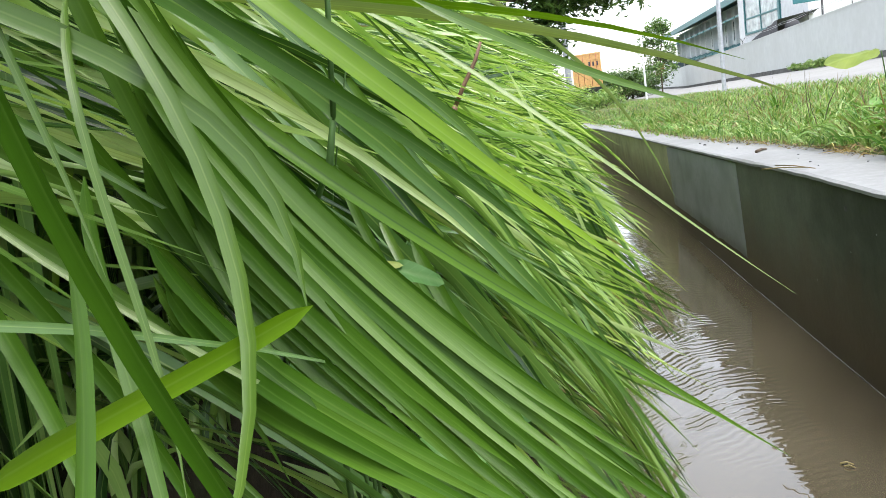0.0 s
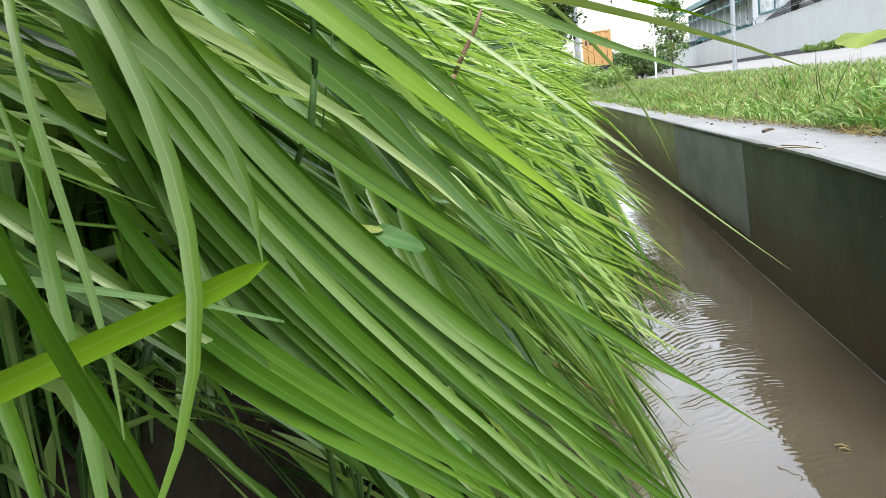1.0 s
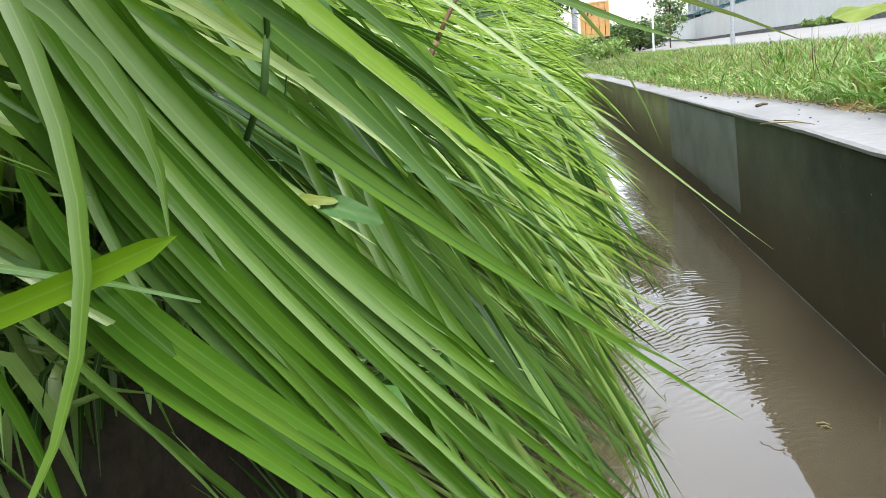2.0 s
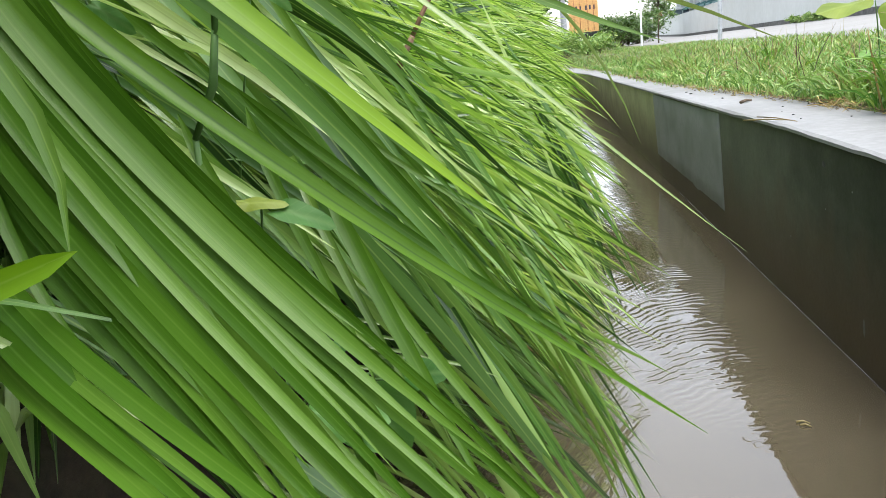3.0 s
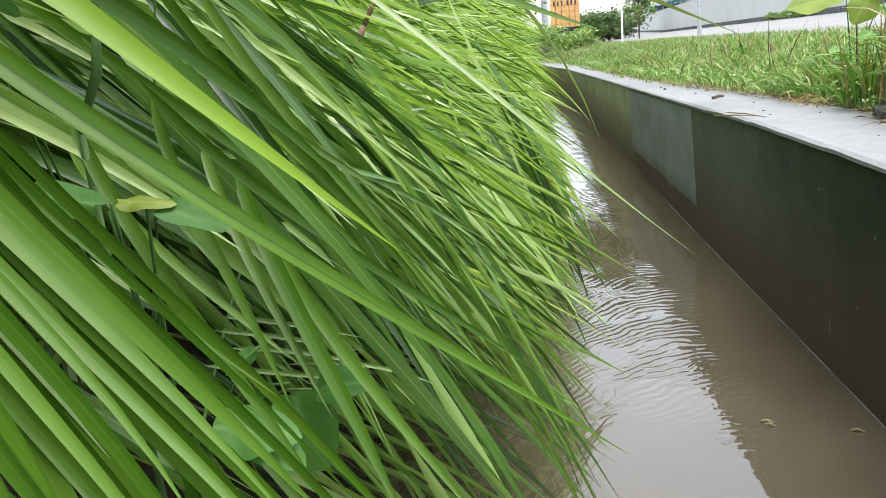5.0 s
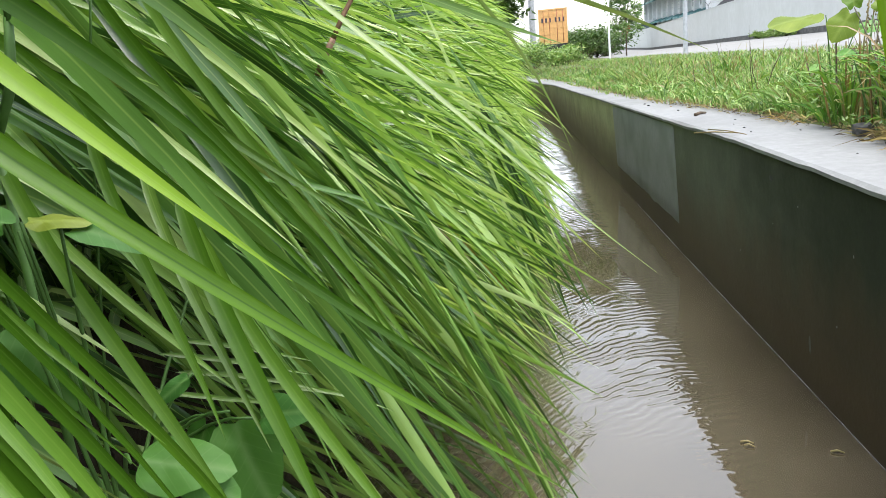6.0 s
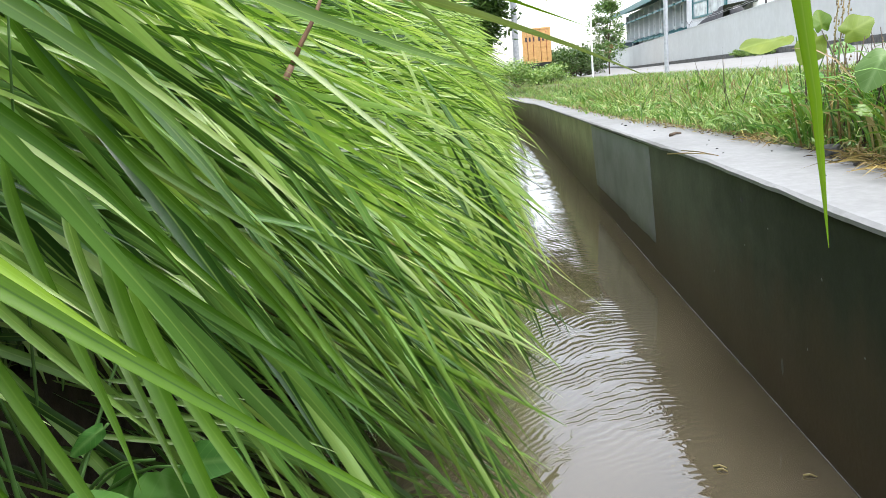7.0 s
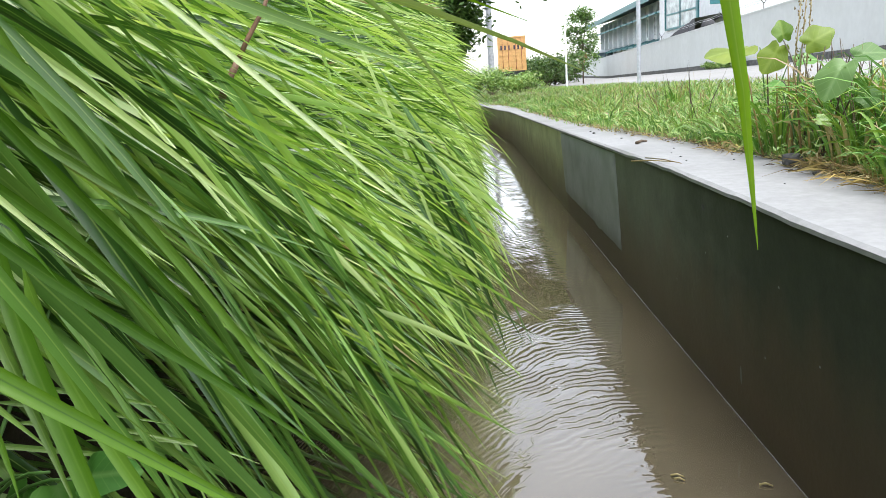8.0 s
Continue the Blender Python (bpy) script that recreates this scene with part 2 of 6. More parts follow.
def water_material():
    m, n, l, b = material("muddy_water", 0.03, 0.5)
    b.inputs["IOR"].default_value = 1.5
    b.inputs["Coat Weight"].default_value, b.inputs["Coat Roughness"].default_value, b.inputs["Coat IOR"].default_value = 1.0, 0.01, 1.95
    p = place_coord(n)
    silt = noise_node(n, l, 1.7, 5, p)
    r = ramp(n, [(0.3, (0.066, 0.054, 0.034)), (0.5, (0.096, 0.08, 0.052)), (0.7, (0.124, 0.104, 0.07))])
    l.new(silt.outputs[0], r.inputs[0])
    l.new(r.outputs[0], b.inputs["Base Color"])
    # short arched wavelets, strong in one stretch of the channel and faint elsewhere
    sep = n.new("ShaderNodeSeparateXYZ")
    l.new(p, sep.inputs[0])

    def calc(kind, a, b, c=None):
        m_ = n.new("ShaderNodeMath")
        m_.operation = kind
        for sock, v in zip(m_.inputs, (a, b, c)):
            if hasattr(v, "links"):
                l.new(v, sock)
            elif v is not None:
                sock.default_value = v
        return m_.outputs[0]

    def span(v, lo, hi, a=0.0, b=1.0):
        r_ = n.new("ShaderNodeMapRange")
        r_.interpolation_type = "SMOOTHSTEP"
        for key, val in (("From Min", lo), ("From Max", hi), ("To Min", a), ("To Max", b)):
            r_.inputs[key].default_value = val
        l.new(v, r_.inputs["Value"])
        return r_.outputs["Result"]

    wob = noise_node(n, l, 5.0, 2, p)
    off = calc("SUBTRACT", sep.outputs[0], 0.47)
    arch = calc("MULTIPLY_ADD", calc("MULTIPLY", off, off), 1.7, sep.outputs[1])
    lane = calc("MULTIPLY_ADD", wob.outputs[0], 0.14, arch)
    small = noise_node(n, l, 26.0, 2, p)
    phase = calc("MULTIPLY", calc("MULTIPLY_ADD", small.outputs[0], 0.02, lane), 2 * math.pi / 0.028)
    wave = calc("SINE", phase, None)
    gate = noise_node(n, l, 4.2, 3, p)
    band = calc("MULTIPLY", span(sep.outputs[1], 0.5, 0.85, 0.06), span(sep.outputs[1], 1.45, 1.75, 1.0, 0.1))
    band = calc("ADD", band, span(sep.outputs[1], 2.0, 2.6, 0.0, 0.5))
    right = calc("MULTIPLY", span(sep.outputs[0], 0.33, 0.41, 0.0, 0.45), span(sep.outputs[1], 0.3, 0.55))
    band = calc("MULTIPLY", calc("ADD", band, right), calc("MULTIPLY", span(gate.outputs[0], 0.36, 0.56, 0.12), span(sep.outputs[0], 0.4, 0.52, 1.0, 0.15)))
    h = calc("MULTIPLY_ADD", wave, band, calc("MULTIPLY", noise_node(n, l, 5.0, 1, p).outputs[0], 0.1))
    bump(n, l, h, 1.0, 0.00038, b)
    for link in list(l):
        if link.to_socket.name == "Normal" and link.to_node == b:
            l.new(link.from_socket, b.inputs["Coat Normal"])
    return m


M_WATER = water_material()


# ---- builders ----
def mesh_from(name, verts, faces, mats, uvs=None, smooth=True, face_mats=None):
    me = bpy.data.meshes.new(name)
    me.from_pydata(verts, [], faces)
    for m in mats:
        me.materials.append(m)
    if uvs is not None:
        layer = me.uv_layers.new(name="UVMap")
        order = np.empty(len(me.loops), dtype=np.int32)
        me.loops.foreach_get("vertex_index", order)
        layer.data.foreach_set("uv", np.asarray(uvs, dtype=np.float32)[order].ravel())
    if face_mats is not None:
        me.polygons.foreach_set("material_index", face_mats)
    me.polygons.foreach_set("use_smooth", [smooth] * len(me.polygons))
    me.update()
    return me


def part(name, data, parent=None, label="", m=None, kind=""):
    ob = new(name, data)
    if parent is not None:
        ob.parent = parent
    if m is not None:
        ob.matrix_basis = m
    return tagged(ob, label=label, kind=kind)


def empty(name, loc=(0, 0, 0), label="", category="", group="", kind=""):
    ob = new(name)
    ob.location = loc
    ob.empty_display_size = 0.05
    return tagged(ob, label, category, group, kind)


class Shape:
    """Gathers boxes, tubes and strips into one mesh."""

    def __init__(self):
        self.v, self.f, self.uv, self.mi = [], [], [], []

    def add(self, verts, faces, uvs=None, mi=0):
        o = len(self.v)
        self.v += [tuple(p) for p in verts]
        self.f += [tuple(i + o for i in q) for q in faces]
        self.uv += list(uvs) if uvs is not None else [(0.25, 0.5)] * len(verts)
        self.mi += [mi] * len(faces)
        return self

    def box(self, lo, hi, m=None, bevel=0.0, mi=0):
        bm = bmesh.new()
        bmesh.ops.create_cube(bm, size=1)
        for v in bm.verts:
            v.co = Vector([lo[i] + (v.co[i] + 0.5) * (hi[i] - lo[i]) for i in range(3)])
        if bevel:
            bmesh.ops.bevel(bm, geom=bm.edges[:], offset=bevel, segments=2, affect="EDGES")
        bm.verts.ensure_lookup_table()
        vs = [(m @ v.co if m else v.co.copy()) for v in bm.verts]
        self.add(vs, [[v.index for v in f.verts] for f in bm.faces], mi=mi)
        bm.free()
        return self

    def tube(self, pts, radii, sides=8, mi=0):
        pts = [Vector(p) for p in pts]
        ring, uv = [], []
        for i, p in enumerate(pts):
            t = (pts[min(i + 1, len(pts) - 1)] - pts[max(i - 1, 0)]).normalized()
            a = t.orthogonal().normalized() if i == 0 else (a - t * a.dot(t)).normalized()
            b = t.cross(a)
            r = radii[i] if hasattr(radii, "__len__") else radii
            for k in range(sides):
                an = 2 * math.pi * k / sides
                ring.append(p + (a * math.cos(an) + b * math.sin(an)) * r)
                uv.append((k / sides, i / max(1, len(pts) - 1)))
        fs = [[i * sides + k, i * sides + (k + 1) % sides, (i + 1) * sides + (k + 1) % sides, (i + 1) * sides + k] for i in range(len(pts) - 1) for k in range(sides)]
        fs += [list(range(sides))[::-1], list(range((len(pts) - 1) * sides, len(pts) * sides))]
        return self.add(ring, fs, uv, mi)

    def blade(self, pts, width, fold=0.25, turn=0.6, spin=0.4, base=0.6, mi=0, taper=1.7):
        """A grass blade along pts: widest in the middle, drawn out to a point, folded along its midrib."""
        n = len(pts)
        vs, uv = [], []
        for i, p in enumerate(pts):
            s = i / (n - 1)
            t = (pts[min(i + 1, n - 1)] - pts[max(i - 1, 0)]).normalized()
            up = Vector((0.55, 0, 0.85))
            side = t.cross(up)
            if side.length < 1e-3:
                side = Vector((0, 1, 0))
            side.normalize()
            ang = turn + spin * s
            nor = side.cross(t).normalized()
            across = side * math.cos(ang) + nor * math.sin(ang)
            flat = nor * math.cos(ang) - side * math.sin(ang)
            w = 0.5 * width * min(1.0, base + 1.6 * s, 0.1 + 9.0 * s) * max(0.02, 1 - max(0.0, (s - 0.35) / 0.65) ** taper)
            dip = -fold * w
            vs += [p - across * w, p + flat * dip, p + across * w]
            uv += [(0, s), (0.5, s), (1, s)]
        fs = []
        for i in range(n - 1):
            k = 3 * i
            fs += [[k, k + 1, k + 4, k + 3], [k + 1, k + 2, k + 5, k + 4]]
        return self.add(vs, fs, uv, mi)

    def mesh(self, name, mats, smooth=True):
        return mesh_from(name, self.v, self.f, mats if isinstance(mats, (list, tuple)) else [mats], self.uv, smooth, self.mi)


def bezier(a, b, c, n=9):
    a, b, c = Vector(a), Vector(b), Vector(c)
    return [a * (1 - s) ** 2 + b * 2 * s * (1 - s) + c * s * s for s in (i / (n - 1) for i in range(n))]


def bezier4(a, b, c, d, n=14):
    a, b, c, d = Vector(a), Vector(b), Vector(c), Vector(d)
    return [a * (1 - s) ** 3 + b * 3 * s * (1 - s) ** 2 + c * 3 * s * s * (1 - s) + d * s**3 for s in (i / (n - 1) for i in range(n))]


# ---- plan of the channel ----
TOP = 0.5


def wall_top_x(y):
    """Inner edge of the channel wall's top; the wall bends gently away."""
    return 0.63 + 0.006 * min(6.0, max(0.0, y - 2)) - 0.05 * max(0.0, y - 8) ** 1.3


def top_z(y):
    """Height of the coping: it sinks slowly along the channel."""
    return TOP - 0.019 * min(8.0, max(0.0, y - 1.2))


def wall_foot_x(y):
    return wall_top_x(y) + 0.03


def grass_edge_x(y):
    """How far the hanging grass reaches over the water."""
    return min(0.07 + 0.055 * min(y, 2.0) + 0.014 * max(0.0, y - 2.0), wall_top_x(y) - 0.3) if y > -0.4 else 0.043


def land_z(y):
    """Height of the open ground beside the channel: it falls slowly away."""
    return TOP - 0.0125 * min(90.0, max(0.0, y - 1.2))


def lawn_z(x, y):
    return land_z(y) - (land_z(y) - top_z(y)) * min(1.0, max(0.0, (2.4 - x) / 1.2)) + 0.012 + 0.02 * noise.noise((x * 0.8, y * 0.8, 3.1)) + 0.02 * min(1.0, max(0, x - 0.9))


# ---- large structure ----
def build_ground():
    """One sheet to the horizon, with the channel cut out of it."""
    ys = [-2500, -300, -60, -20, -8] + [round(-6 + 0.25 * i, 3) for i in range(145)] + [34, 40, 50, 60, 75, 91, 110, 300, 2500]
    offs = [0.24, 0.28, 0.36, 0.6, 1.0, 1.5, 2.2, 3.2, 6, 20, 90, 400, 2500]
    sh = Shape()
    vs, nx = [], len(offs)
    for y in ys:
        yy = max(-6, min(30, y))
        for o in offs:
            x = wall_top_x(yy) + o
            vs.append((x, y, lawn_z(x, y) - (0.05 if o < 0.26 else 0) if o < 5 else land_z(y) - 0.02))
    fs = [[j * nx + i, j * nx + i + 1, (j + 1) * nx + i + 1, (j + 1) * nx + i] for j in range(len(ys) - 1) for i in range(nx - 1)]
    sh.add(vs, fs, mi=1)
    left = [-0.55, -0.7, -0.9, -1.3, -2, -3.5, -8, -40, -300, -2500]
    vs, nx = [], len(left)
    for y in ys:
        yy = max(-6, min(30, y))
        shift = min(0.0, wall_top_x(yy) - 0.63)
        for x in left:
            rise = 0.44 + 0.25 * min(1, max(0, (-x - 0.55) / 1.6)) + 0.03 * noise.noise((x * 2, y * 2, 0))
            vs.append((x + shift, y, rise if x > -9 else 0.6))
    fs = [[j * nx + i, (j + 1) * nx + i, (j + 1) * nx + i + 1, j * nx + i + 1] for j in range(len(ys) - 1) for i in range(nx - 1)]
    sh.add(vs, fs)
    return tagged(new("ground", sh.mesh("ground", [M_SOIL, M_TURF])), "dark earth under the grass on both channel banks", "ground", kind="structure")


def strip(ys, section):
    """Sweeps a cross-section, a function of y giving (x, z) points, along y."""
    rows = [section(y) for y in ys]
    k = len(rows[0])
    vs = [(x, y, z) for y, row in zip(ys, rows) for x, z in row]
    fs = [[j * k + i, (j + 1) * k + i, (j + 1) * k + i + 1, j * k + i + 1] for j in range(len(ys) - 1) for i in range(k - 1)]
    return vs, fs


def build_channel():
    ys = [-6 + 0.06 * i for i in range(601)]

    def worn(y, k):
        return 0.004 * noise.noise((y * 3.1, k, 0)) + 0.003 * noise.noise((y * 17, k, 2)) - 0.006 * max(0, noise.noise((y * 7, k, 5)) - 0.35)

    def face(y):
        t, f, h = wall_top_x(y), wall_foot_x(y), top_z(y)
        return [(f + 0.01, -0.35), (f, 0.0)] + [(f + (t + 0.006 - f) * z / (h - 0.015) + 0.003 * noise.noise((y * 2, z * 4, 9)), z) for z in [(h - 0.015) * k / 6 for k in (1, 2, 3, 4, 5, 6)]]

    def coping(y):
        t, e, h = wall_top_x(y), worn(y, 1), top_z(y)
        d = worn(y, 3)
        return [(t + 0.006, h - 0.015), (t - 0.004 + e, h - 0.012 + d), (t - 0.005 + e, h - 0.004 + d), (t + 0.004 + e, h + 0.001), (t + 0.05, h + 0.002 + 0.5 * d), (t + 0.12, h + 0.003), (t + 0.19, h + 0.002), (t + 0.27, h + 0.001), (t + 0.28, h - 0.3)]

    wall = empty("wall_channel", label="grey-green stained concrete channel wall standing in muddy water", category="wall", kind="structure")
    v, f = strip(ys, face)
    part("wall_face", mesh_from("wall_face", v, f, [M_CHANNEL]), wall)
    v, f = strip(ys, coping)
    part("coping", mesh_from("coping", v, f, [M_TOP], smooth=False), wall, "pale weathered concrete coping with a chipped edge")
    # paler mortar panel, nearly flush, with a ragged lower edge
    cols = [1.93, 1.935] + [1.98 + 0.05 * i for i in range(28)] + [3.39, 3.42]
    vs = []
    for i, y in enumerate(cols):
        t, ft, h = wall_top_x(y), wall_foot_x(y), top_z(y)
        lo = 0.105 + 0.012 * noise.noise((y * 9, 1, 1))
        for k, z in enumerate((lo, lo + 0.006, 0.17, 0.23, 0.29, 0.35, h - 0.028, h - 0.018)):
            edge = i in (0, len(cols) - 1) or k in (0, 7)
            vs.append((ft + (t + 0.006 - ft) * z / (h - 0.015) + 0.003 * noise.noise((y * 2, z * 4, 9)) + (0.002 if edge else -0.0035), y + (0.006 * noise.noise((z * 9, i, 0)) if i < 2 else 0), z))
    fs = [[i * 8 + k, i * 8 + k + 1, (i + 1) * 8 + k + 1, (i + 1) * 8 + k] for i in range(len(cols) - 1) for k in range(7)]
    part("mortar_panel", mesh_from("mortar_panel", vs, fs, [M_PANEL]), wall, "paler grey mortar repair panel")
    # a thin pale lime line where wall and water meet
    sh = Shape()
    ly = [-1.5 + 0.03 * i for i in range(145)]
    sh.tube([(wall_foot_x(y) - 0.001, y, 0.001 + 0.0015 * noise.noise((y * 12, 0, 0))) for y in ly], [0.0016 * max(0.12, 0.6 + 1.2 * noise.noise((y * 5, 4, 4))) for y in ly], 5)
    part("lime_line", sh.mesh("lime_line", M_TOP), wall, "thin pale lime line at the waterline")
    # small marks on the wall: an old bolt hole, pale splashes and scuffs
    rng = random.Random(31)

    def mark(name, y, z, w, h, mat, label):
        t, ft = wall_top_x(y), wall_foot_x(y)
        pts = []
        for k in range(14):
            a = 2 * math.pi * k / 14
            r = 1 + 0.3 * noise.noise((math.cos(a) * 2 + y * 9, math.sin(a) * 2, z * 9))
            zz = z + 0.5 * h * r * math.sin(a)
            pts.append((ft + (t + 0.006 - ft) * zz / (top_z(y) - 0.015) - 0.0045, y + 0.5 * w * r * math.cos(a), zz))
        part(name, mesh_from(name, pts, [list(range(14))[::-1]], [mat]), wall, label)

    mark("bolt_hole", 0.955, 0.436, 0.02, 0.015, M_STONE, "small black bolt hole")
    for y, z, w, h in ((0.8, 0.4, 0.007, 0.004), (0.62, 0.2, 0.005, 0.006), (0.55, 0.36, 0.006, 0.006), (0.95, 0.33, 0.005, 0.004), (0.4, 0.27, 0.005, 0.005), (1.2, 0.2, 0.005, 0.005)):
        mark("speck", y, z, w, h, M_PANEL, "pale lime speck")
    mark("scuff", 0.75, 0.11, 0.012, 0.04, M_SCUFF, "pale vertical scuff")
    # opposite wall, hidden under the grass; its soil-dark colour stands in for shade
    other = Shape()
    other.v, other.f = strip([-6 + 0.5 * i for i in range(73)], lambda y: [(-0.5 + wall_top_x(y) - 0.63, -0.35), (-0.5 + wall_top_x(y) - 0.63, 0.44), (-0.515 + wall_top_x(y) - 0.63, 0.455), (-0.7 + wall_top_x(y) - 0.63, 0.455), (-0.71 + wall_top_x(y) - 0.63, 0.2)])
    other.f = [q[::-1] for q in other.f]
    other.uv, other.mi = [(0, 0)] * len(other.v), [0] * len(other.f)
    tagged(new("wall_bank", other.mesh("wall_bank", M_SOIL)), "hidden wall of the grassy channel bank, coloured soil-dark for shade", "wall", kind="structure")
    bed = Shape()
    bed.v, bed.f = strip([-6 + 0.5 * i for i in range(73)], lambda y: [(-0.5 + wall_top_x(y) - 0.63, -0.3), (wall_foot_x(y) + 0.01, -0.3)])
    bed.uv, bed.mi = [(0, 0)] * len(bed.v), [0] * len(bed.f)
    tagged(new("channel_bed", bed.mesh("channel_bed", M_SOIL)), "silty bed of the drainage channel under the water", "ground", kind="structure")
    ws = Shape()
    ws.v, ws.f = strip([-6 + 0.25 * i for i in range(145)], lambda y: [(-0.5 + wall_top_x(y) - 0.63 + (wall_foot_x(y) - wall_top_x(y) + 1.13) * k / 10, 0.0) for k in range(11)])
    ws.f = [q[::-1] for q in ws.f]
    ws.uv, ws.mi = [(0, 0)] * len(ws.v), [0] * len(ws.f)
    tagged(new("water", ws.mesh("water", M_WATER)), "brown muddy rippling water in the drainage channel", "water", kind="structure")


build_ground()
build_channel()

# boundary wall across the road: it runs at 5 degrees to the channel
WU, WN = Vector((math.sin(radians(5)), math.cos(radians(5)), 0)), Vector((math.cos(radians(5)), -math.sin(radians(5)), 0))
EYE = Vector((0.05, -0.75, 0))


def by_wall(s, d, z):
    return EYE + WU * s + WN * d + Vector((0, 0, z))


def road_z(s, d):
    """The road falls with the land and rises towards the boundary wall."""
    return land_z(s - 0.75) + 0.04 + 0.055 * (d - 3.6)


def wall_head(s):
    return 2.72 - 0.0075 * (s - 30) if s > 0 else 2.95


def build_far_side():
    # road slab, from the verge to the wall foot
    vs, fs = [], []
    ss = [-40, -10, 0, 5, 10, 15, 20, 27, 35, 45, 60, 75, 92, 130, 180, 260]
    for s in ss:
        for d in (3.5, 3.6, 5.0, 7.5, 9.99):
            p = by_wall(s, d + 0.12 * noise.noise((s, 0, 0)) * (d < 4), 0)
            vs.append((p.x, p.y, road_z(s, d) - (0.12 if d < 3.55 else 0)))
    fs = [[j * 5 + i, j * 5 + i + 1, (j + 1) * 5 + i + 1, (j + 1) * 5 + i] for j in range(len(ss) - 1) for i in range(4)]
    tagged(new("road", mesh_from("road", vs, fs, [M_ROAD])), "pale concrete road behind the grass verge", "road", kind="structure")
    wall = empty("wall_boundary", label="long grey plastered boundary wall with a dark plinth", category="wall", kind="structure")
    body, plinth, cap = Shape(), Shape(), Shape()
    ss = [-30 + 5 * i for i in range(50)]
    for a, b in zip(ss, ss[1:]):
        for sh, d0, d1, low, high in ((body, 10.0, 10.2, lambda s: road_z(s, 9.9) - 0.3, wall_head), (plinth, 9.93, 9.998, lambda s: road_z(s, 9.9) - 0.3, lambda s: road_z(s, 9.9) + 0.24), (cap, 9.97, 10.23, wall_head, lambda s: wall_head(s) + 0.06)):
            q = [by_wall(s, d, f(s)) for s in (a, b) for d in (d0, d1) for f in (low, high)]
            sh.add(q, [[0, 1, 5, 4], [2, 6, 7, 3], [1, 3, 7, 5], [0, 4, 6, 2]] + ([[0, 2, 3, 1]] if a == ss[0] else []) + ([[4, 5, 7, 6]] if b == ss[-1] else []))
    part("wall_body", body.mesh("wall_body", M_PLASTER, False), wall)
    part("plinth", plinth.mesh("plinth", M_PLINTH, False), wall, "dark plinth")
    part("cap", cap.mesh("cap", M_PLASTER, False), wall)
    # forked steel wire posts on the wall
    sh = Shape()
    sh.tube([(0, 0, -0.05), (0, 0, 0.25)], 0.02, 6).tube([(0, 0, 0.23), (0, 0.2, 0.5)], 0.016, 6).tube([(0, 0, 0.23), (0, -0.2, 0.5)], 0.016, 6)
    me = sh.mesh("wire_post", M_DARK)
    for s in (14, 18.5, 23, 28, 33.5, 40, 48, 57):
        ob = new("wire_post", me)
        p = by_wall(s, 10.1, wall_head(s) + 0.06)
        ob.matrix_basis = Matrix.Translation(p) @ Matrix.Rotation(radians(85), 4, "Z")
        tagged(ob, "dark forked steel wire post on the boundary wall", "fence post", "wire posts on the wall")


build_far_side()


# ---- tall grass hanging over the channel ----
def surface_z(x, y):
    """Height of the grass mantle: high on the bank, curving down to the water."""
    e = grass_edge_x(y)
    head = 1.1 + 0.085 * min(7.0, max(0.0, y))
    k = min(1.0, max(0.0, (y - 0.3) / 4))
    dx = x - (e - 0.74)
    if dx < 0:
        return head + 0.3 * min(0.9, -dx)
    return head - (head - 0.05) * (dx / 0.8) ** (2.1 + 2.4 * k)


CLEAR_A, CLEAR_B = Vector((-0.075, -0.9, 0.79)), Vector((0.1, -0.7, 0.76))


def clear_of_lens(pts, gap):
    ab = CLEAR_B - CLEAR_A
    for p in pts:
        k = max(0.0, min(1.0, (p - CLEAR_A).dot(ab) / ab.dot(ab)))
        if (p - CLEAR_A - ab * k).length < gap:
            return False
    return True


def mantle_point(rng, y):
    """A point on the mantle, even along its curve, from the crest to the water."""
    e = grass_edge_x(y)
    xs = [e - 1.25 + 1.31 * i / 48 for i in range(49)]
    zs = [surface_z(x, y) for x in xs]
    run = [0.0]
    for i in range(48):
        run.append(run[-1] + math.hypot(xs[i + 1] - xs[i], zs[i + 1] - zs[i]) * (0.55 if xs[i] < e - 0.7 else 1.0))
    w = rng.random() * run[-1]
    i = max(0, min(47, next(k for k in range(48) if run[k + 1] >= w)))
    f = (w - run[i]) / (run[i + 1] - run[i])
    return xs[i] + (xs[i + 1] - xs[i]) * f, zs[i] + (zs[i + 1] - zs[i]) * f


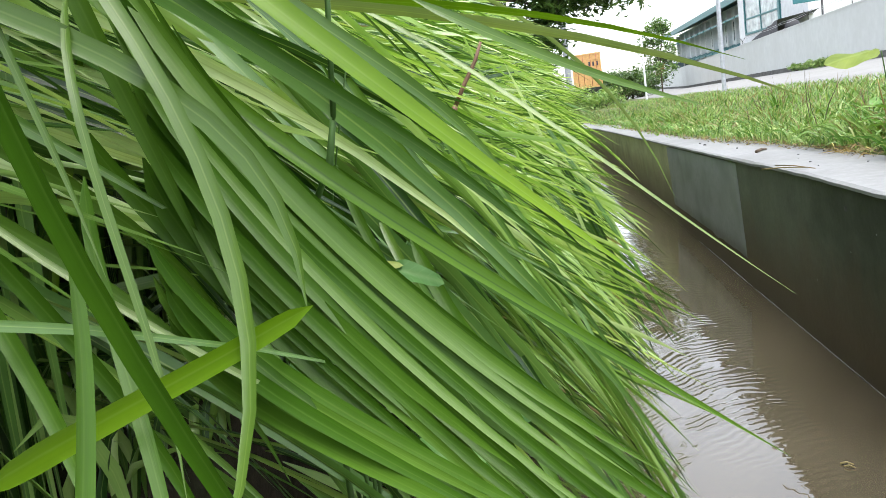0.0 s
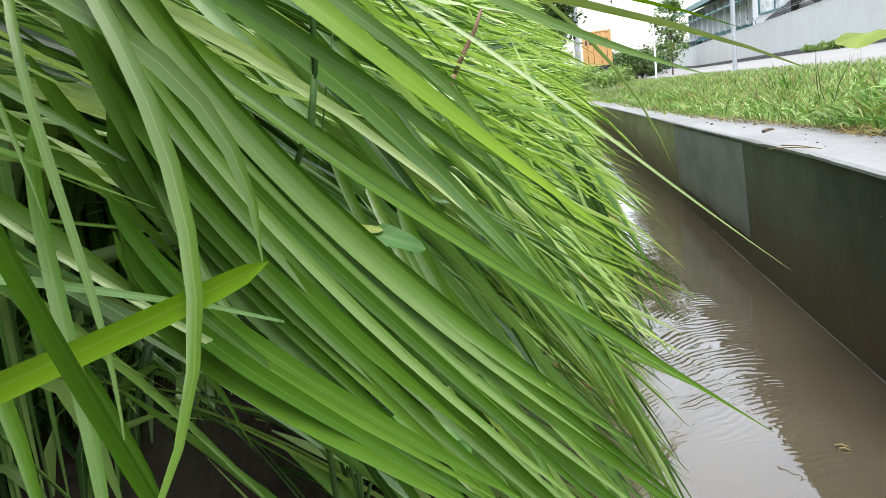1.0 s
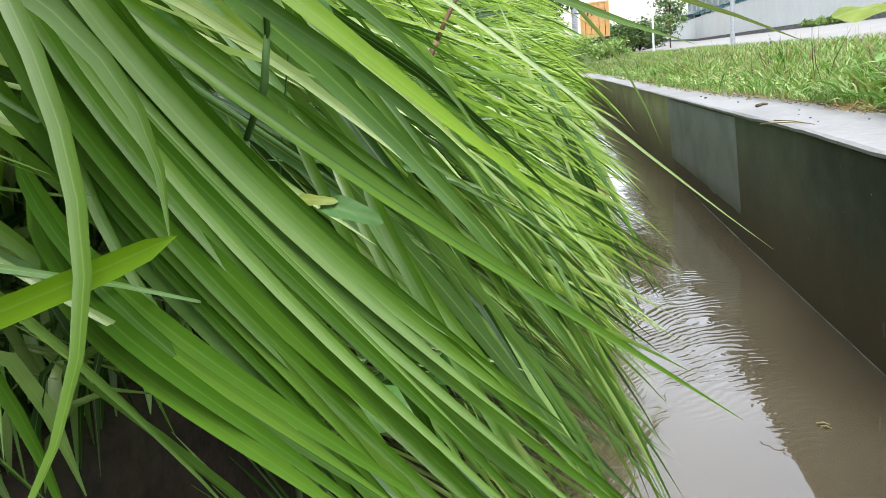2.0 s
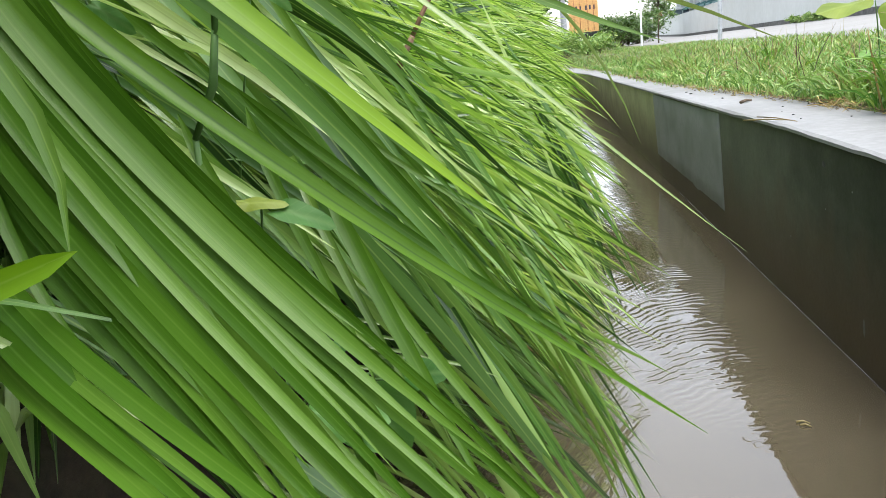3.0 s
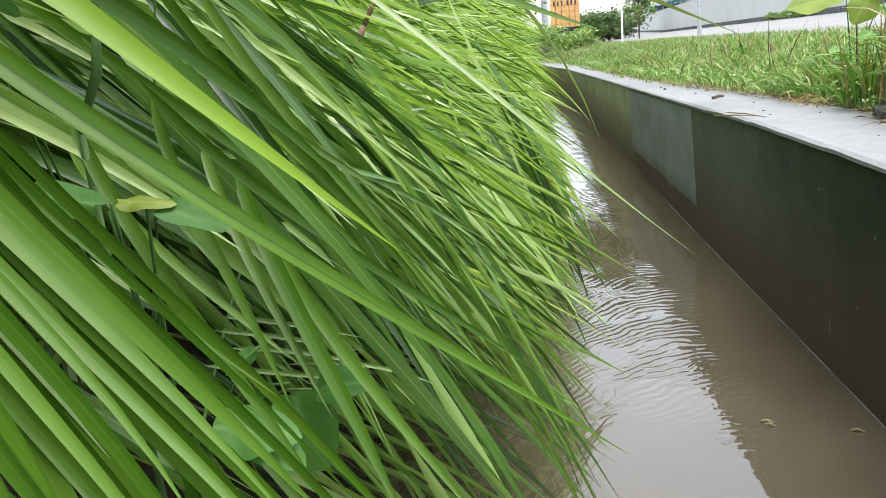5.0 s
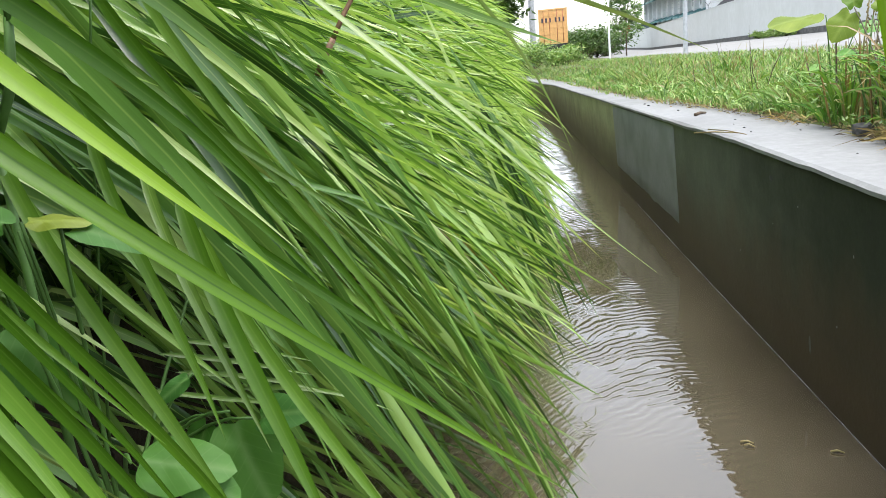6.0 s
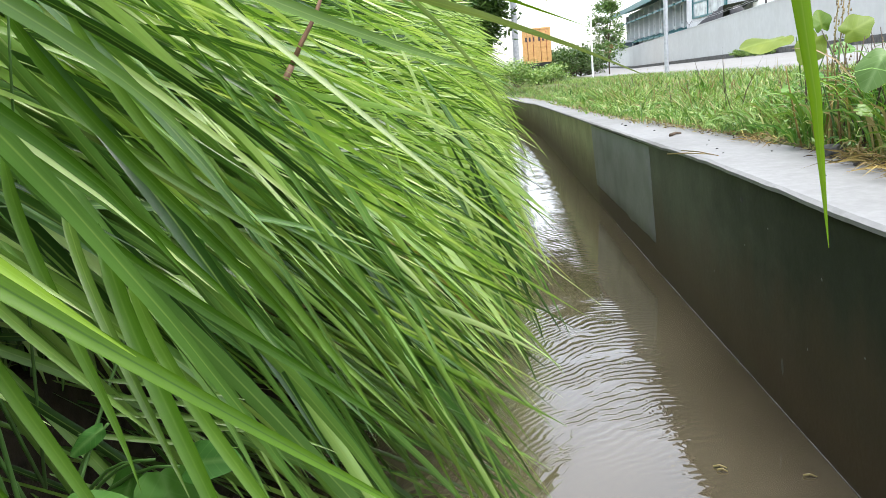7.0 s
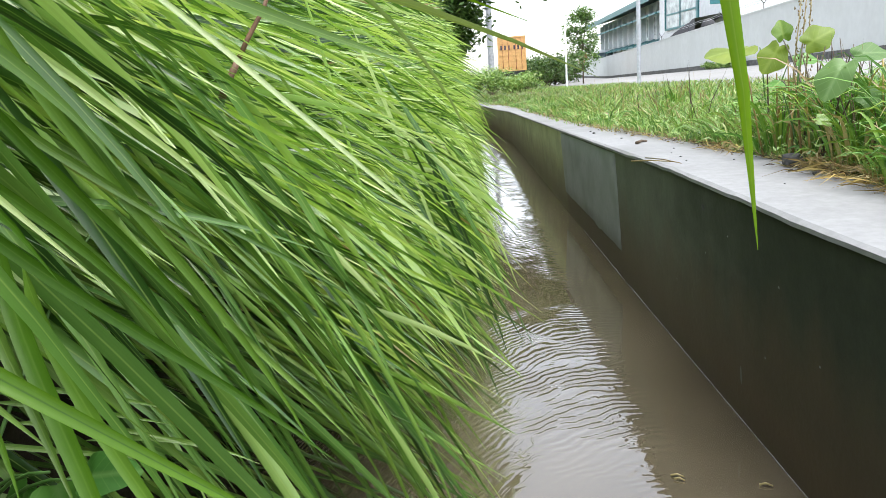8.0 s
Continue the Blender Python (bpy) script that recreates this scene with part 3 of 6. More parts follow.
def hanging_blade(rng, y, depth, length, n=10):
    """Points of an arching blade, from inside the tussock to its tip on the mantle."""
    x, z = mantle_point(rng, y)
    low = max(0.0, min(1.0, z / 1.25))
    far = min(1.0, max(0.0, (y + 0.1) / 1.0))
    lock = noise.noise((y * 3.2, z * 3.6 + 0.5 * x, 5.0))
    twist = noise.noise((y * 2.6, z * 4.0, 17.0))
    flat = 60 - 50 * min(1.0, z / 0.66) ** 0.9
    tip = (72 - 44 * low) * (1 - far) + flat * far + rng.gauss(0, 11 - far) + 18 * lock
    root = tip - (rng.uniform(8, 40) * (1 - far) + rng.uniform(2, 20) * far)
    tip, root = radians(min(76, tip)), radians(min(70, root))
    yaw = rng.gauss(0.05, 0.26) * (2.0 if rng.random() < 0.1 else 1.0) + 0.35 * twist
    depth -= 0.05 * noise.noise((y * 4.5, z * 5.0, 29.0))
    p = Vector((x - depth * 0.8, y, z - depth * 0.6))
    pts = [p]
    for i in range(1, n):
        s = i / (n - 1)
        a = tip + (root - tip) * s
        p = p - Vector((math.cos(a) * math.cos(yaw), math.cos(a) * math.sin(yaw), -math.sin(a))) * (length / (n - 1))
        pts.append(p)
    pts.reverse()
    for q in pts:
        q.z = max(q.z, 0.012)
    return pts


HOLLOWS = ((Vector((-0.24, -0.6, 0.742)), 0.04), (Vector((-0.225, -0.65, 0.66)), 0.07), (Vector((-0.27, -0.66, 0.6)), 0.09), (Vector((-0.3, -0.74, 0.66)), 0.08)) + tuple((Vector((-0.3 - 0.06 * k, -0.515 + 0.08 * k, 0.73 - 0.011 * k)), 0.06 + 0.01 * k) for k in range(6)) + ((Vector((-0.23, -0.08, 0.62)), 0.05), (Vector((-0.14, -0.38, 0.5)), 0.10), (Vector((-0.3, -0.55, 0.61)), 0.07), (Vector((-0.36, -0.47, 0.575)), 0.1), (Vector((-0.44, -0.38, 0.53)), 0.1), (Vector((-0.05, 0.02, 0.3)), 0.08), (Vector((-0.12, 0.2, 0.42)), 0.05), (Vector((-0.275, -0.545, 0.738)), 0.05), (Vector((-0.342, -0.452, 0.728)), 0.065), (Vector((-0.41, -0.355, 0.715)), 0.075), (Vector((-0.205, -0.425, 0.69)), 0.055), (Vector((-0.16, -0.5, 0.706)), 0.045), (Vector((-0.12, -0.45, 0.6)), 0.05), (Vector((-0.17, -0.48, 0.66)), 0.045), (Vector((-0.13, -0.36, 0.54)), 0.05))


def grass_blades():
    rng = random.Random(7)
    near = [empty("grass_tussock", (-0.62, y, 0.44), "tall arching bright green grass tussock hanging over the water", "grass", "tussocks along the bank") for y in (-0.75, -0.3, 0.15, 0.6, 1.05)]
    joined = [Shape() for _ in near]
    single = [0] * len(near)
    far = Shape()
    for k in range(16600):
        u = rng.random()
        # last 2000 blades: a mostly unseen high layer, added to shade what lies below
        shade_canopy = k >= 14600
        y = -2.0 + 3.9 * u / 0.62 if u < 0.62 else 1.9 + 14.0 * ((u - 0.62) / 0.38) ** 1.8
        if shade_canopy:
            y = rng.uniform(-1.1, -0.3)
        depth = abs(rng.gauss(0, 0.05)) - (0.012 if rng.random() < (0.95 if y < 0.4 else 0.86) else rng.uniform(0.03, 0.12)) if rng.random() < 0.7 else rng.uniform(0.05, 0.34)
        length = rng.uniform(0.38, 0.9) if depth < 0.12 else rng.uniform(0.3, 0.6)
        pts = hanging_blade(rng, y, depth, length)
        if y < 0.1 and not clear_of_lens(pts, 0.25 if y < -0.5 else 0.2):
            continue
        if shade_canopy and pts[-1].z < 0.82:
            continue
        if any((q - c).length < r for c, r in HOLLOWS for q in pts) and rng.random() < 0.95:
            continue
        if -0.6 < y < 0.8 and pts[-1].z < 0.42 and rng.random() < (0.66 if y < -0.1 else 0.3):
            continue
        if pts[0].z > surface_z(pts[0].x, pts[0].y) + (0.03 if y < 0 else 0.07) or (y > 0.5 and rng.random() < 0.2):
            continue
        if y < 0.5 and pts[-1].x > grass_edge_x(y) + 0.07:
            continue
        width = (rng.uniform(0.006, 0.011) if rng.random() < 0.6 else rng.uniform(0.011, 0.016)) * (1.0 if y < 0.4 else 1.25 if y < 2 else 1.6)
        turn, spin, fold = rng.gauss(-1.2, 0.3) if rng.random() < (0.42 if pts[5].z > 0.55 else 0.16) else rng.gauss(1.1 if y < 0.2 else 0.8, 0.4), rng.gauss(0, 0.4), rng.uniform(0.05, 0.5)
        # light in the colour: paler greens far and high, darker near and low
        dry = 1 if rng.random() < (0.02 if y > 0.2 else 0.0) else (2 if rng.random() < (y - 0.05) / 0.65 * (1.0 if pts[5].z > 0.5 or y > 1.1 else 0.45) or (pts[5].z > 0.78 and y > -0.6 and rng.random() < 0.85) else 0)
        if y < 1.3:
            i = min(len(near) - 1, max(0, int((y + 0.975) / 0.45)))
            if depth < 0.05 and single[i] < 58 and pts[-1].z < 0.95 and y > -0.7:
                single[i] += 1
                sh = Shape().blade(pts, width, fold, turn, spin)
                ob = part("blade", sh.mesh("blade", (M_BLADE, M_DRY, M_FINE_LIT)[dry]), near[i])
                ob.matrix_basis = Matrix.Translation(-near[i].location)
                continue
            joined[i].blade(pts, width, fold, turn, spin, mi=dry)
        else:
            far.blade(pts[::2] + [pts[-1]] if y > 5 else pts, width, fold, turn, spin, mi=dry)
    # stiff tips standing out sideways from the mantle, all in the paler lit greens
    for k in range(900):
        y = 0.1 + 6.2 * rng.random() ** 1.6
        z = rng.uniform(0.25, 1.05)
        e = grass_edge_x(y)
        xs = [e - 0.8 + 0.85 * q / 30 for q in range(31)]
        x = next((v for v in reversed(xs) if surface_z(v, y) >= z), xs[0])
        tipx = x + rng.uniform(0.0, 0.09 if rng.random() < 0.75 else 0.17)
        a = radians(rng.uniform(10, 36) if z > 0.6 else rng.uniform(22, 46))
        ln = rng.uniform(0.3, 0.55)
        b = Vector((tipx - ln * math.cos(a), y + rng.gauss(0, 0.06), z + ln * math.sin(a)))
        c = Vector((tipx, y, z))
        far.blade(bezier(b, (b + c) / 2 + Vector((0, 0, rng.uniform(0.01, 0.06))), c, 8), rng.uniform(0.005, 0.011), rng.uniform(0.1, 0.4), rng.gauss(0.6, 0.4), 0.2, mi=2, taper=3.0)
    # upright growth on the bank behind the mantle
    for k in range(3000):
        y, x = rng.uniform(-3, 16), -0.75 - 2.2 * rng.random() ** 1.3
        h = rng.uniform(0.5, 1.15)
        b = Vector((x + min(0.0, wall_top_x(max(0, y)) - 0.63), y, 0.45))
        an = rng.uniform(-1.2, 1.2)
        d = Vector((math.cos(an), math.sin(an), 0)) * rng.uniform(0.15, 0.6)
        far.blade(bezier(b, b + d * 0.25 + Vector((0, 0, h)), b + d + Vector((0, 0, h * 0.75)), 6), rng.uniform(0.008, 0.016), 0.3, rng.gauss(0.8, 0.5), 0.3)
    # short shaded growth on the bank under the tussocks
    for k in range(800):
        y, x = rng.uniform(-0.35, 0.6), rng.uniform(-0.95, -0.46)
        b = Vector((x, y, 0.44))
        h, an = rng.uniform(0.08, 0.22), rng.uniform(0, 6.28)
        d = Vector((math.cos(an), math.sin(an), 0)) * rng.uniform(0.03, 0.14)
        far.blade(bezier(b, b + d * 0.2 + Vector((0, 0, h)), b + d + Vector((0, 0, h * 0.7)), 5), rng.uniform(0.008, 0.016), 0.3, rng.gauss(0.8, 0.6), 0.3)
    # rough growth over the whole bank
    for k in range(9000):
        y, x = rng.uniform(-5, 14), -0.7 - 5.5 * rng.random() ** 1.4
        b = Vector((x, y, 0.45 + 0.25 * min(1, max(0, (-x - 0.55) / 1.6))))
        h, an = rng.uniform(0.2, 0.6), rng.uniform(0, 6.28)
        d = Vector((math.cos(an), math.sin(an), 0)) * rng.uniform(0.1, 0.5)
        far.blade(bezier(b, b + d * 0.25 + Vector((0, 0, h)), b + d + Vector((0, 0, h * 0.6)), 5), rng.uniform(0.012, 0.026), 0.3, rng.gauss(0.8, 0.6), 0.3, mi=2 if rng.random() < 0.3 else 0)
    # unseen tall growth arching over and behind the near tussock, added to shade it
    for k in range(2100):
        over = k < 1000
        y, x = (rng.uniform(-0.95, -0.3), rng.uniform(-1.0, -0.5)) if over else (rng.uniform(-1.7, -0.62), rng.uniform(-1.05, -0.46))
        b, h = Vector((x, y, 0.46)), rng.uniform(0.75, 1.05)
        reach = rng.uniform(0.2, 0.62) if over else rng.uniform(0.0, 0.25)
        tip = b + Vector((reach, rng.gauss(0.0, 0.12), h * 0.92 if over else h))
        if over:
            tip.z = max(tip.z, 1.12 + rng.uniform(0, 0.2))
        pts = bezier(b, b + Vector((0.02, 0, h * 1.15)), tip, 7)
        if clear_of_lens(pts, 0.3):
            far.blade(pts, rng.uniform(0.012, 0.02), 0.3, rng.gauss(0.6, 0.6), 0.3)
    # taller growth closing the bank over the pocket, added to shade it
    for k in range(1000):
        b, h = Vector((rng.uniform(-1.7, -0.78), rng.uniform(-0.6, 0.5), 0.47)), rng.uniform(0.85, 1.15)
        tip = b + Vector((rng.uniform(0.05, 0.4), rng.gauss(0, 0.15), h))
        far.blade(bezier(b, b + Vector((0.02, 0, h * 1.1)), tip, 6), rng.uniform(0.012, 0.02), 0.3, rng.gauss(0.6, 0.6), 0.3)
    # dense upright stems close behind the tussocks, added to block sky light
    for k in range(3200):
        y, x = rng.uniform(-1.8, 1.2), -0.72 - 0.9 * rng.random()
        b = Vector((x, y, 0.46))
        h, an = rng.uniform(0.45, 1.0), rng.uniform(-1.6, 1.6)
        d = Vector((math.cos(an), math.sin(an), 0)) * rng.uniform(0.1, 0.5)
        far.blade(bezier(b, b + d * 0.2 + Vector((0, 0, h)), b + d + Vector((0, 0, h * 0.8)), 5), rng.uniform(0.012, 0.022), 0.3, rng.gauss(0.8, 0.6), 0.3)
    for i, sh in enumerate(joined):
        ob = part("grass_mass", sh.mesh("grass_mass", [M_BLADE, M_DRY, M_FINE_LIT]), near[i], kind="stuff")
        ob.matrix_basis = Matrix.Translation(-near[i].location)
    tagged(new("grass_bank", far.mesh("grass_bank", [M_BLADE, M_DRY, M_FINE_LIT])), "long bright green grass covering the far bank", "grass", kind="stuff")
    return near


tussocks = grass_blades()


def long_blade(pts, width, mat, tussock, turn=0.9, spin=0.0, fold=0.3, base=0.7, label="", taper=1.7):
    sh = Shape().blade(pts, width, fold, turn, spin, base, 0, taper)
    ob = part("blade", sh.mesh("blade", mat), tussocks[tussock], label)
    ob.matrix_basis = Matrix.Translation(-tussocks[tussock].location)
    return ob


M_MIDPALE = leaf_material("mid_pale_blade", [(0.0, (0.08, 0.17, 0.025)), (1.0, (0.11, 0.2, 0.035))], rib_amount=0.3)
# single blades that stand out from the mantle
M_WIDE = leaf_material("wide_blade", [(0.0, (0.034, 0.094, 0.006)), (0.5, (0.058, 0.138, 0.011)), (1.0, (0.095, 0.19, 0.026))], veins=6, rib_amount=0.1, rough=0.36, spec=0.22)
long_blade(bezier4((-0.260, -0.534, 0.885), (-0.205, -0.597, 0.804), (-0.130, -0.552, 0.687), (-0.040, -0.638, 0.657)), 0.0085, M_WIDE, 1, -1.14, fold=0.31, base=0.95, taper=2.5)
long_blade(bezier4((-0.260, -0.535, 0.876), (-0.202, -0.593, 0.774), (-0.108, -0.566, 0.662), (-0.007, -0.665, 0.631)), 0.0064, M_WIDE, 1, -1.28, fold=0.26, base=0.95, taper=3.0)
long_blade(bezier4((-0.253, -0.544, 0.877), (-0.203, -0.604, 0.799), (-0.133, -0.559, 0.692), (-0.050, -0.636, 0.655)), 0.0070, M_WIDE, 1, -0.80, fold=0.24, base=0.95, taper=2.1)
long_blade(bezier4((-0.253, -0.549, 0.867), (-0.198, -0.602, 0.772), (-0.112, -0.577, 0.668), (-0.020, -0.662, 0.628)), 0.0054, M_WIDE, 1, -0.84, fold=0.39, base=0.95, taper=2.1)
long_blade(bezier4((-0.256, -0.547, 0.856), (-0.207, -0.608, 0.791), (-0.139, -0.573, 0.698), (-0.071, -0.643, 0.661)), 0.0050, M_WIDE, 1, -0.75, fold=0.43, base=0.95, taper=2.5)
long_blade(bezier4((-0.260, -0.543, 0.850), (-0.205, -0.599, 0.768), (-0.124, -0.585, 0.671), (-0.043, -0.667, 0.631)), 0.0052, M_WIDE, 1, -0.73, fold=0.3, base=0.95, taper=2.2)
long_blade(bezier4((-0.251, -0.551, 0.849), (-0.198, -0.608, 0.771), (-0.115, -0.596, 0.684), (-0.042, -0.677, 0.645)), 0.0063, M_WIDE, 1, -1.22, fold=0.26, base=0.95, taper=2.4)
long_blade(bezier4((-0.255, -0.555, 0.840), (-0.200, -0.609, 0.764), (-0.122, -0.596, 0.674), (-0.046, -0.673, 0.634)), 0.0066, M_WIDE, 1, -1.40, fold=0.38, base=0.95, taper=3.0)
long_blade(bezier4((-0.255, -0.549, 0.818), (-0.211, -0.609, 0.775), (-0.149, -0.602, 0.697), (-0.089, -0.662, 0.675)), 0.0084, M_WIDE, 1, -1.20, fold=0.25, base=0.95, taper=2.9)
long_blade(bezier4((-0.245, -0.568, 0.812), (-0.194, -0.620, 0.753), (-0.127, -0.621, 0.674), (-0.057, -0.684, 0.646)), 0.0068, M_WIDE, 1, -1.13, fold=0.32, base=0.95, taper=2.2)
long_blade(bezier4((-0.246, -0.557, 0.841), (-0.193, -0.610, 0.772), (-0.124, -0.606, 0.677), (-0.047, -0.676, 0.648)), 0.0051, M_WIDE, 1, -0.90, fold=0.26, base=0.95, taper=2.2)
long_blade(bezier4((-0.242, -0.567, 0.836), (-0.193, -0.618, 0.764), (-0.126, -0.606, 0.673), (-0.051, -0.671, 0.636)), 0.0060, M_WIDE, 1, -0.98, fold=0.33, base=0.95, taper=2.7)
long_blade(bezier4((-0.253, -0.552, 0.806), (-0.210, -0.613, 0.748), (-0.131, -0.615, 0.681), (-0.074, -0.687, 0.654)), 0.0060, M_WIDE, 1, -1.30, fold=0.45, base=0.95, taper=2.2)
long_blade(bezier4((-0.253, -0.551, 0.798), (-0.211, -0.613, 0.741), (-0.133, -0.619, 0.674), (-0.072, -0.689, 0.650)), 0.0046, M_WIDE, 1, -1.21, fold=0.41, base=0.95, taper=2.2)
long_blade(bezier4((-0.252, -0.569, 0.755), (-0.207, -0.627, 0.718), (-0.133, -0.644, 0.680), (-0.071, -0.694, 0.670)), 0.0069, M_WIDE, 1, -0.83, fold=0.38, base=0.95, taper=2.8)
long_blade(bezier4((-0.243, -0.585, 0.758), (-0.200, -0.639, 0.721), (-0.136, -0.654, 0.676), (-0.071, -0.693, 0.663)), 0.0050, M_WIDE, 1, -0.72, fold=0.3, base=0.95, taper=2.1)
long_blade(bezier4((-0.247, -0.575, 0.746), (-0.207, -0.634, 0.712), (-0.135, -0.652, 0.685), (-0.078, -0.702, 0.676)), 0.0044, M_WIDE, 1, -0.95, fold=0.44, base=0.95, taper=2.8)
long_blade(bezier4((-0.247, -0.579, 0.739), (-0.207, -0.638, 0.705), (-0.133, -0.655, 0.681), (-0.079, -0.706, 0.671)), 0.0050, M_WIDE, 1, -0.88, fold=0.4, base=0.95, taper=3.0)
long_blade(bezier4((-0.236, -0.590, 0.738), (-0.199, -0.644, 0.710), (-0.134, -0.664, 0.688), (-0.083, -0.709, 0.679)), 0.0067, M_WIDE, 1, -0.75, fold=0.43, base=0.95, taper=2.1)
long_blade(bezier4((-0.239, -0.588, 0.721), (-0.198, -0.643, 0.696), (-0.130, -0.669, 0.683), (-0.080, -0.720, 0.682)), 0.0065, M_WIDE, 1, -0.75, fold=0.4, base=0.95, taper=2.7)
long_blade(bezier4((-0.246, -0.512, 0.856), (-0.196, -0.577, 0.781), (-0.115, -0.537, 0.679), (-0.036, -0.619, 0.646)), 0.0041, M_WIDE, 1, -1.41, fold=0.26, base=0.95, taper=2.4)
long_blade(bezier4((-0.239, -0.525, 0.851), (-0.187, -0.582, 0.759), (-0.090, -0.553, 0.659), (-0.008, -0.646, 0.621)), 0.0051, M_WIDE, 1, -1.43, fold=0.41, base=0.95, taper=2.6)
long_blade(bezier4((-0.273, -0.525, 0.864), (-0.226, -0.582, 0.805), (-0.154, -0.552, 0.725), (-0.104, -0.618, 0.675)), 0.0041, M_WIDE, 1, -0.86, fold=0.3, base=0.95, taper=2.2)
long_blade(bezier4((-0.262, -0.502, 0.878), (-0.205, -0.553, 0.764), (-0.097, -0.507, 0.653), (-0.007, -0.611, 0.593)), 0.0055, M_WIDE, 1, -1.46, fold=0.37, base=0.95, taper=3.0)
long_blade(bezier4((-0.269, -0.524, 0.899), (-0.216, -0.573, 0.816), (-0.167, -0.524, 0.707), (-0.074, -0.570, 0.658)), 0.0053, M_WIDE, 1, -1.11, fold=0.44, base=0.95, taper=2.5)
long_blade(bezier4((-0.274, -0.514, 0.891), (-0.221, -0.569, 0.813), (-0.170, -0.531, 0.700), (-0.076, -0.583, 0.658)), 0.0050, M_WIDE, 1, -1.14, fold=0.44, base=0.95, taper=2.3)
long_blade(bezier4((-0.239, -0.562, 0.786), (-0.206, -0.604, 0.761), (-0.191, -0.622, 0.695), (-0.137, -0.635, 0.672)), 0.0047, M_WIDE, 1, -0.69, fold=0.35, base=0.95, taper=1.8)
long_blade(bezier4((-0.213, -0.700, 0.915), (-0.193, -0.751, 0.841), (-0.169, -0.735, 0.745), (-0.106, -0.783, 0.694)), 0.0079, M_WIDE, 0, -1.72, fold=0.3, base=0.95, taper=3.5)
long_blade(bezier4((-0.184, -0.722, 0.774), (-0.175, -0.736, 0.740), (-0.164, -0.769, 0.720), (-0.154, -0.795, 0.696)), 0.0054, M_WIDE, 0, 0.49, fold=0.25, base=0.9, taper=3.5)
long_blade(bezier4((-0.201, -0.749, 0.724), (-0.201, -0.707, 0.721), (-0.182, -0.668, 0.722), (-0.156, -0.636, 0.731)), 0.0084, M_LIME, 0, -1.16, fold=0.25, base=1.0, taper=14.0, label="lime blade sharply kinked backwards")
long_blade(bezier4((-0.332, -0.651, 0.898), (-0.261, -0.679, 0.852), (-0.165, -0.593, 0.827), (-0.158, -0.637, 0.729)), 0.0081, M_MIDPALE, 0, -1.19, fold=0.3, base=0.9, taper=5.0)
long_blade(bezier4((-0.256, -0.611, 0.912), (-0.190, -0.645, 0.834), (-0.151, -0.624, 0.718), (-0.176, -0.735, 0.662)), 0.0063, M_MIDPALE, 0, -0.87, fold=0.3, base=0.9, taper=3.0)
long_blade(bezier4((-0.299, -0.644, 0.813), (-0.223, -0.670, 0.737), (-0.140, -0.611, 0.670), (-0.048, -0.657, 0.616)), 0.0028, M_PALE, 1, -0.80, fold=0.5, base=1.0, taper=6.0)
long_blade(bezier4((-0.229, -0.625, 0.855), (-0.215, -0.676, 0.807), (-0.204, -0.652, 0.736), (-0.191, -0.685, 0.683)), 0.0033, M_MIDPALE, 0, -0.71, fold=0.3, base=0.9, taper=2.5)
long_blade(bezier4((-0.294, -0.543, 0.938), (-0.234, -0.582, 0.818), (-0.113, -0.523, 0.701), (-0.070, -0.645, 0.604)), 0.0089, M_WIDE, 1, -1.24, fold=0.35, base=0.95, taper=3.0)
long_blade(bezier4((-0.277, -0.610, 0.922), (-0.253, -0.655, 0.874), (-0.239, -0.637, 0.807), (-0.216, -0.661, 0.753)), 0.0032, M_MIDPALE, 0, -0.99, fold=0.3, base=0.9, taper=2.5)
long_blade(bezier4((-0.327, -0.466, 0.948), (-0.243, -0.498, 0.855), (-0.142, -0.404, 0.787), (-0.059, -0.456, 0.694)), 0.0103, M_WIDE, 1, -1.37, fold=0.35, base=0.95, taper=2.4)
long_blade(bezier4((-0.265, -0.600, 0.950), (-0.231, -0.632, 0.874), (-0.236, -0.579, 0.796), (-0.205, -0.593, 0.720)), 0.0081, M_WIDE, 1, -1.54, fold=0.35, base=0.95, taper=2.4)
long_blade(bezier4((-0.393, -0.572, 0.876), (-0.327, -0.600, 0.819), (-0.269, -0.530, 0.775), (-0.227, -0.551, 0.698)), 0.0097, M_WIDE, 1, -1.60, fold=0.35, base=0.95, taper=2.4)
long_blade(bezier4((-0.390, -0.584, 0.837), (-0.312, -0.616, 0.783), (-0.243, -0.549, 0.720), (-0.191, -0.603, 0.645)), 0.0079, M_WIDE, 1, -1.18, fold=0.35, base=0.95, taper=2.4)
long_blade(bezier4((-0.306, -0.527, 0.825), (-0.247, -0.578, 0.750), (-0.163, -0.554, 0.668), (-0.107, -0.624, 0.600)), 0.0092, M_WIDE, 1, -1.24, fold=0.35, base=0.95, taper=3.0)
long_blade(bezier4((-0.347, -0.592, 0.828), (-0.293, -0.635, 0.768), (-0.229, -0.616, 0.695), (-0.188, -0.672, 0.632)), 0.0075, M_WIDE, 0, -1.21, fold=0.35, base=0.95, taper=3.0)
long_blade(bezier4((-0.239, -0.625, 0.788), (-0.218, -0.671, 0.753), (-0.191, -0.689, 0.702), (-0.174, -0.727, 0.660)), 0.0051, M_WIDE, 0, -0.59, fold=0.2, base=0.9, taper=3.0)
long_blade(bezier4((-0.318, -0.617, 0.818), (-0.280, -0.663, 0.769), (-0.230, -0.659, 0.705), (-0.204, -0.713, 0.654)), 0.0068, M_WIDE, 0, -0.92, fold=0.35, base=0.95, taper=3.0)
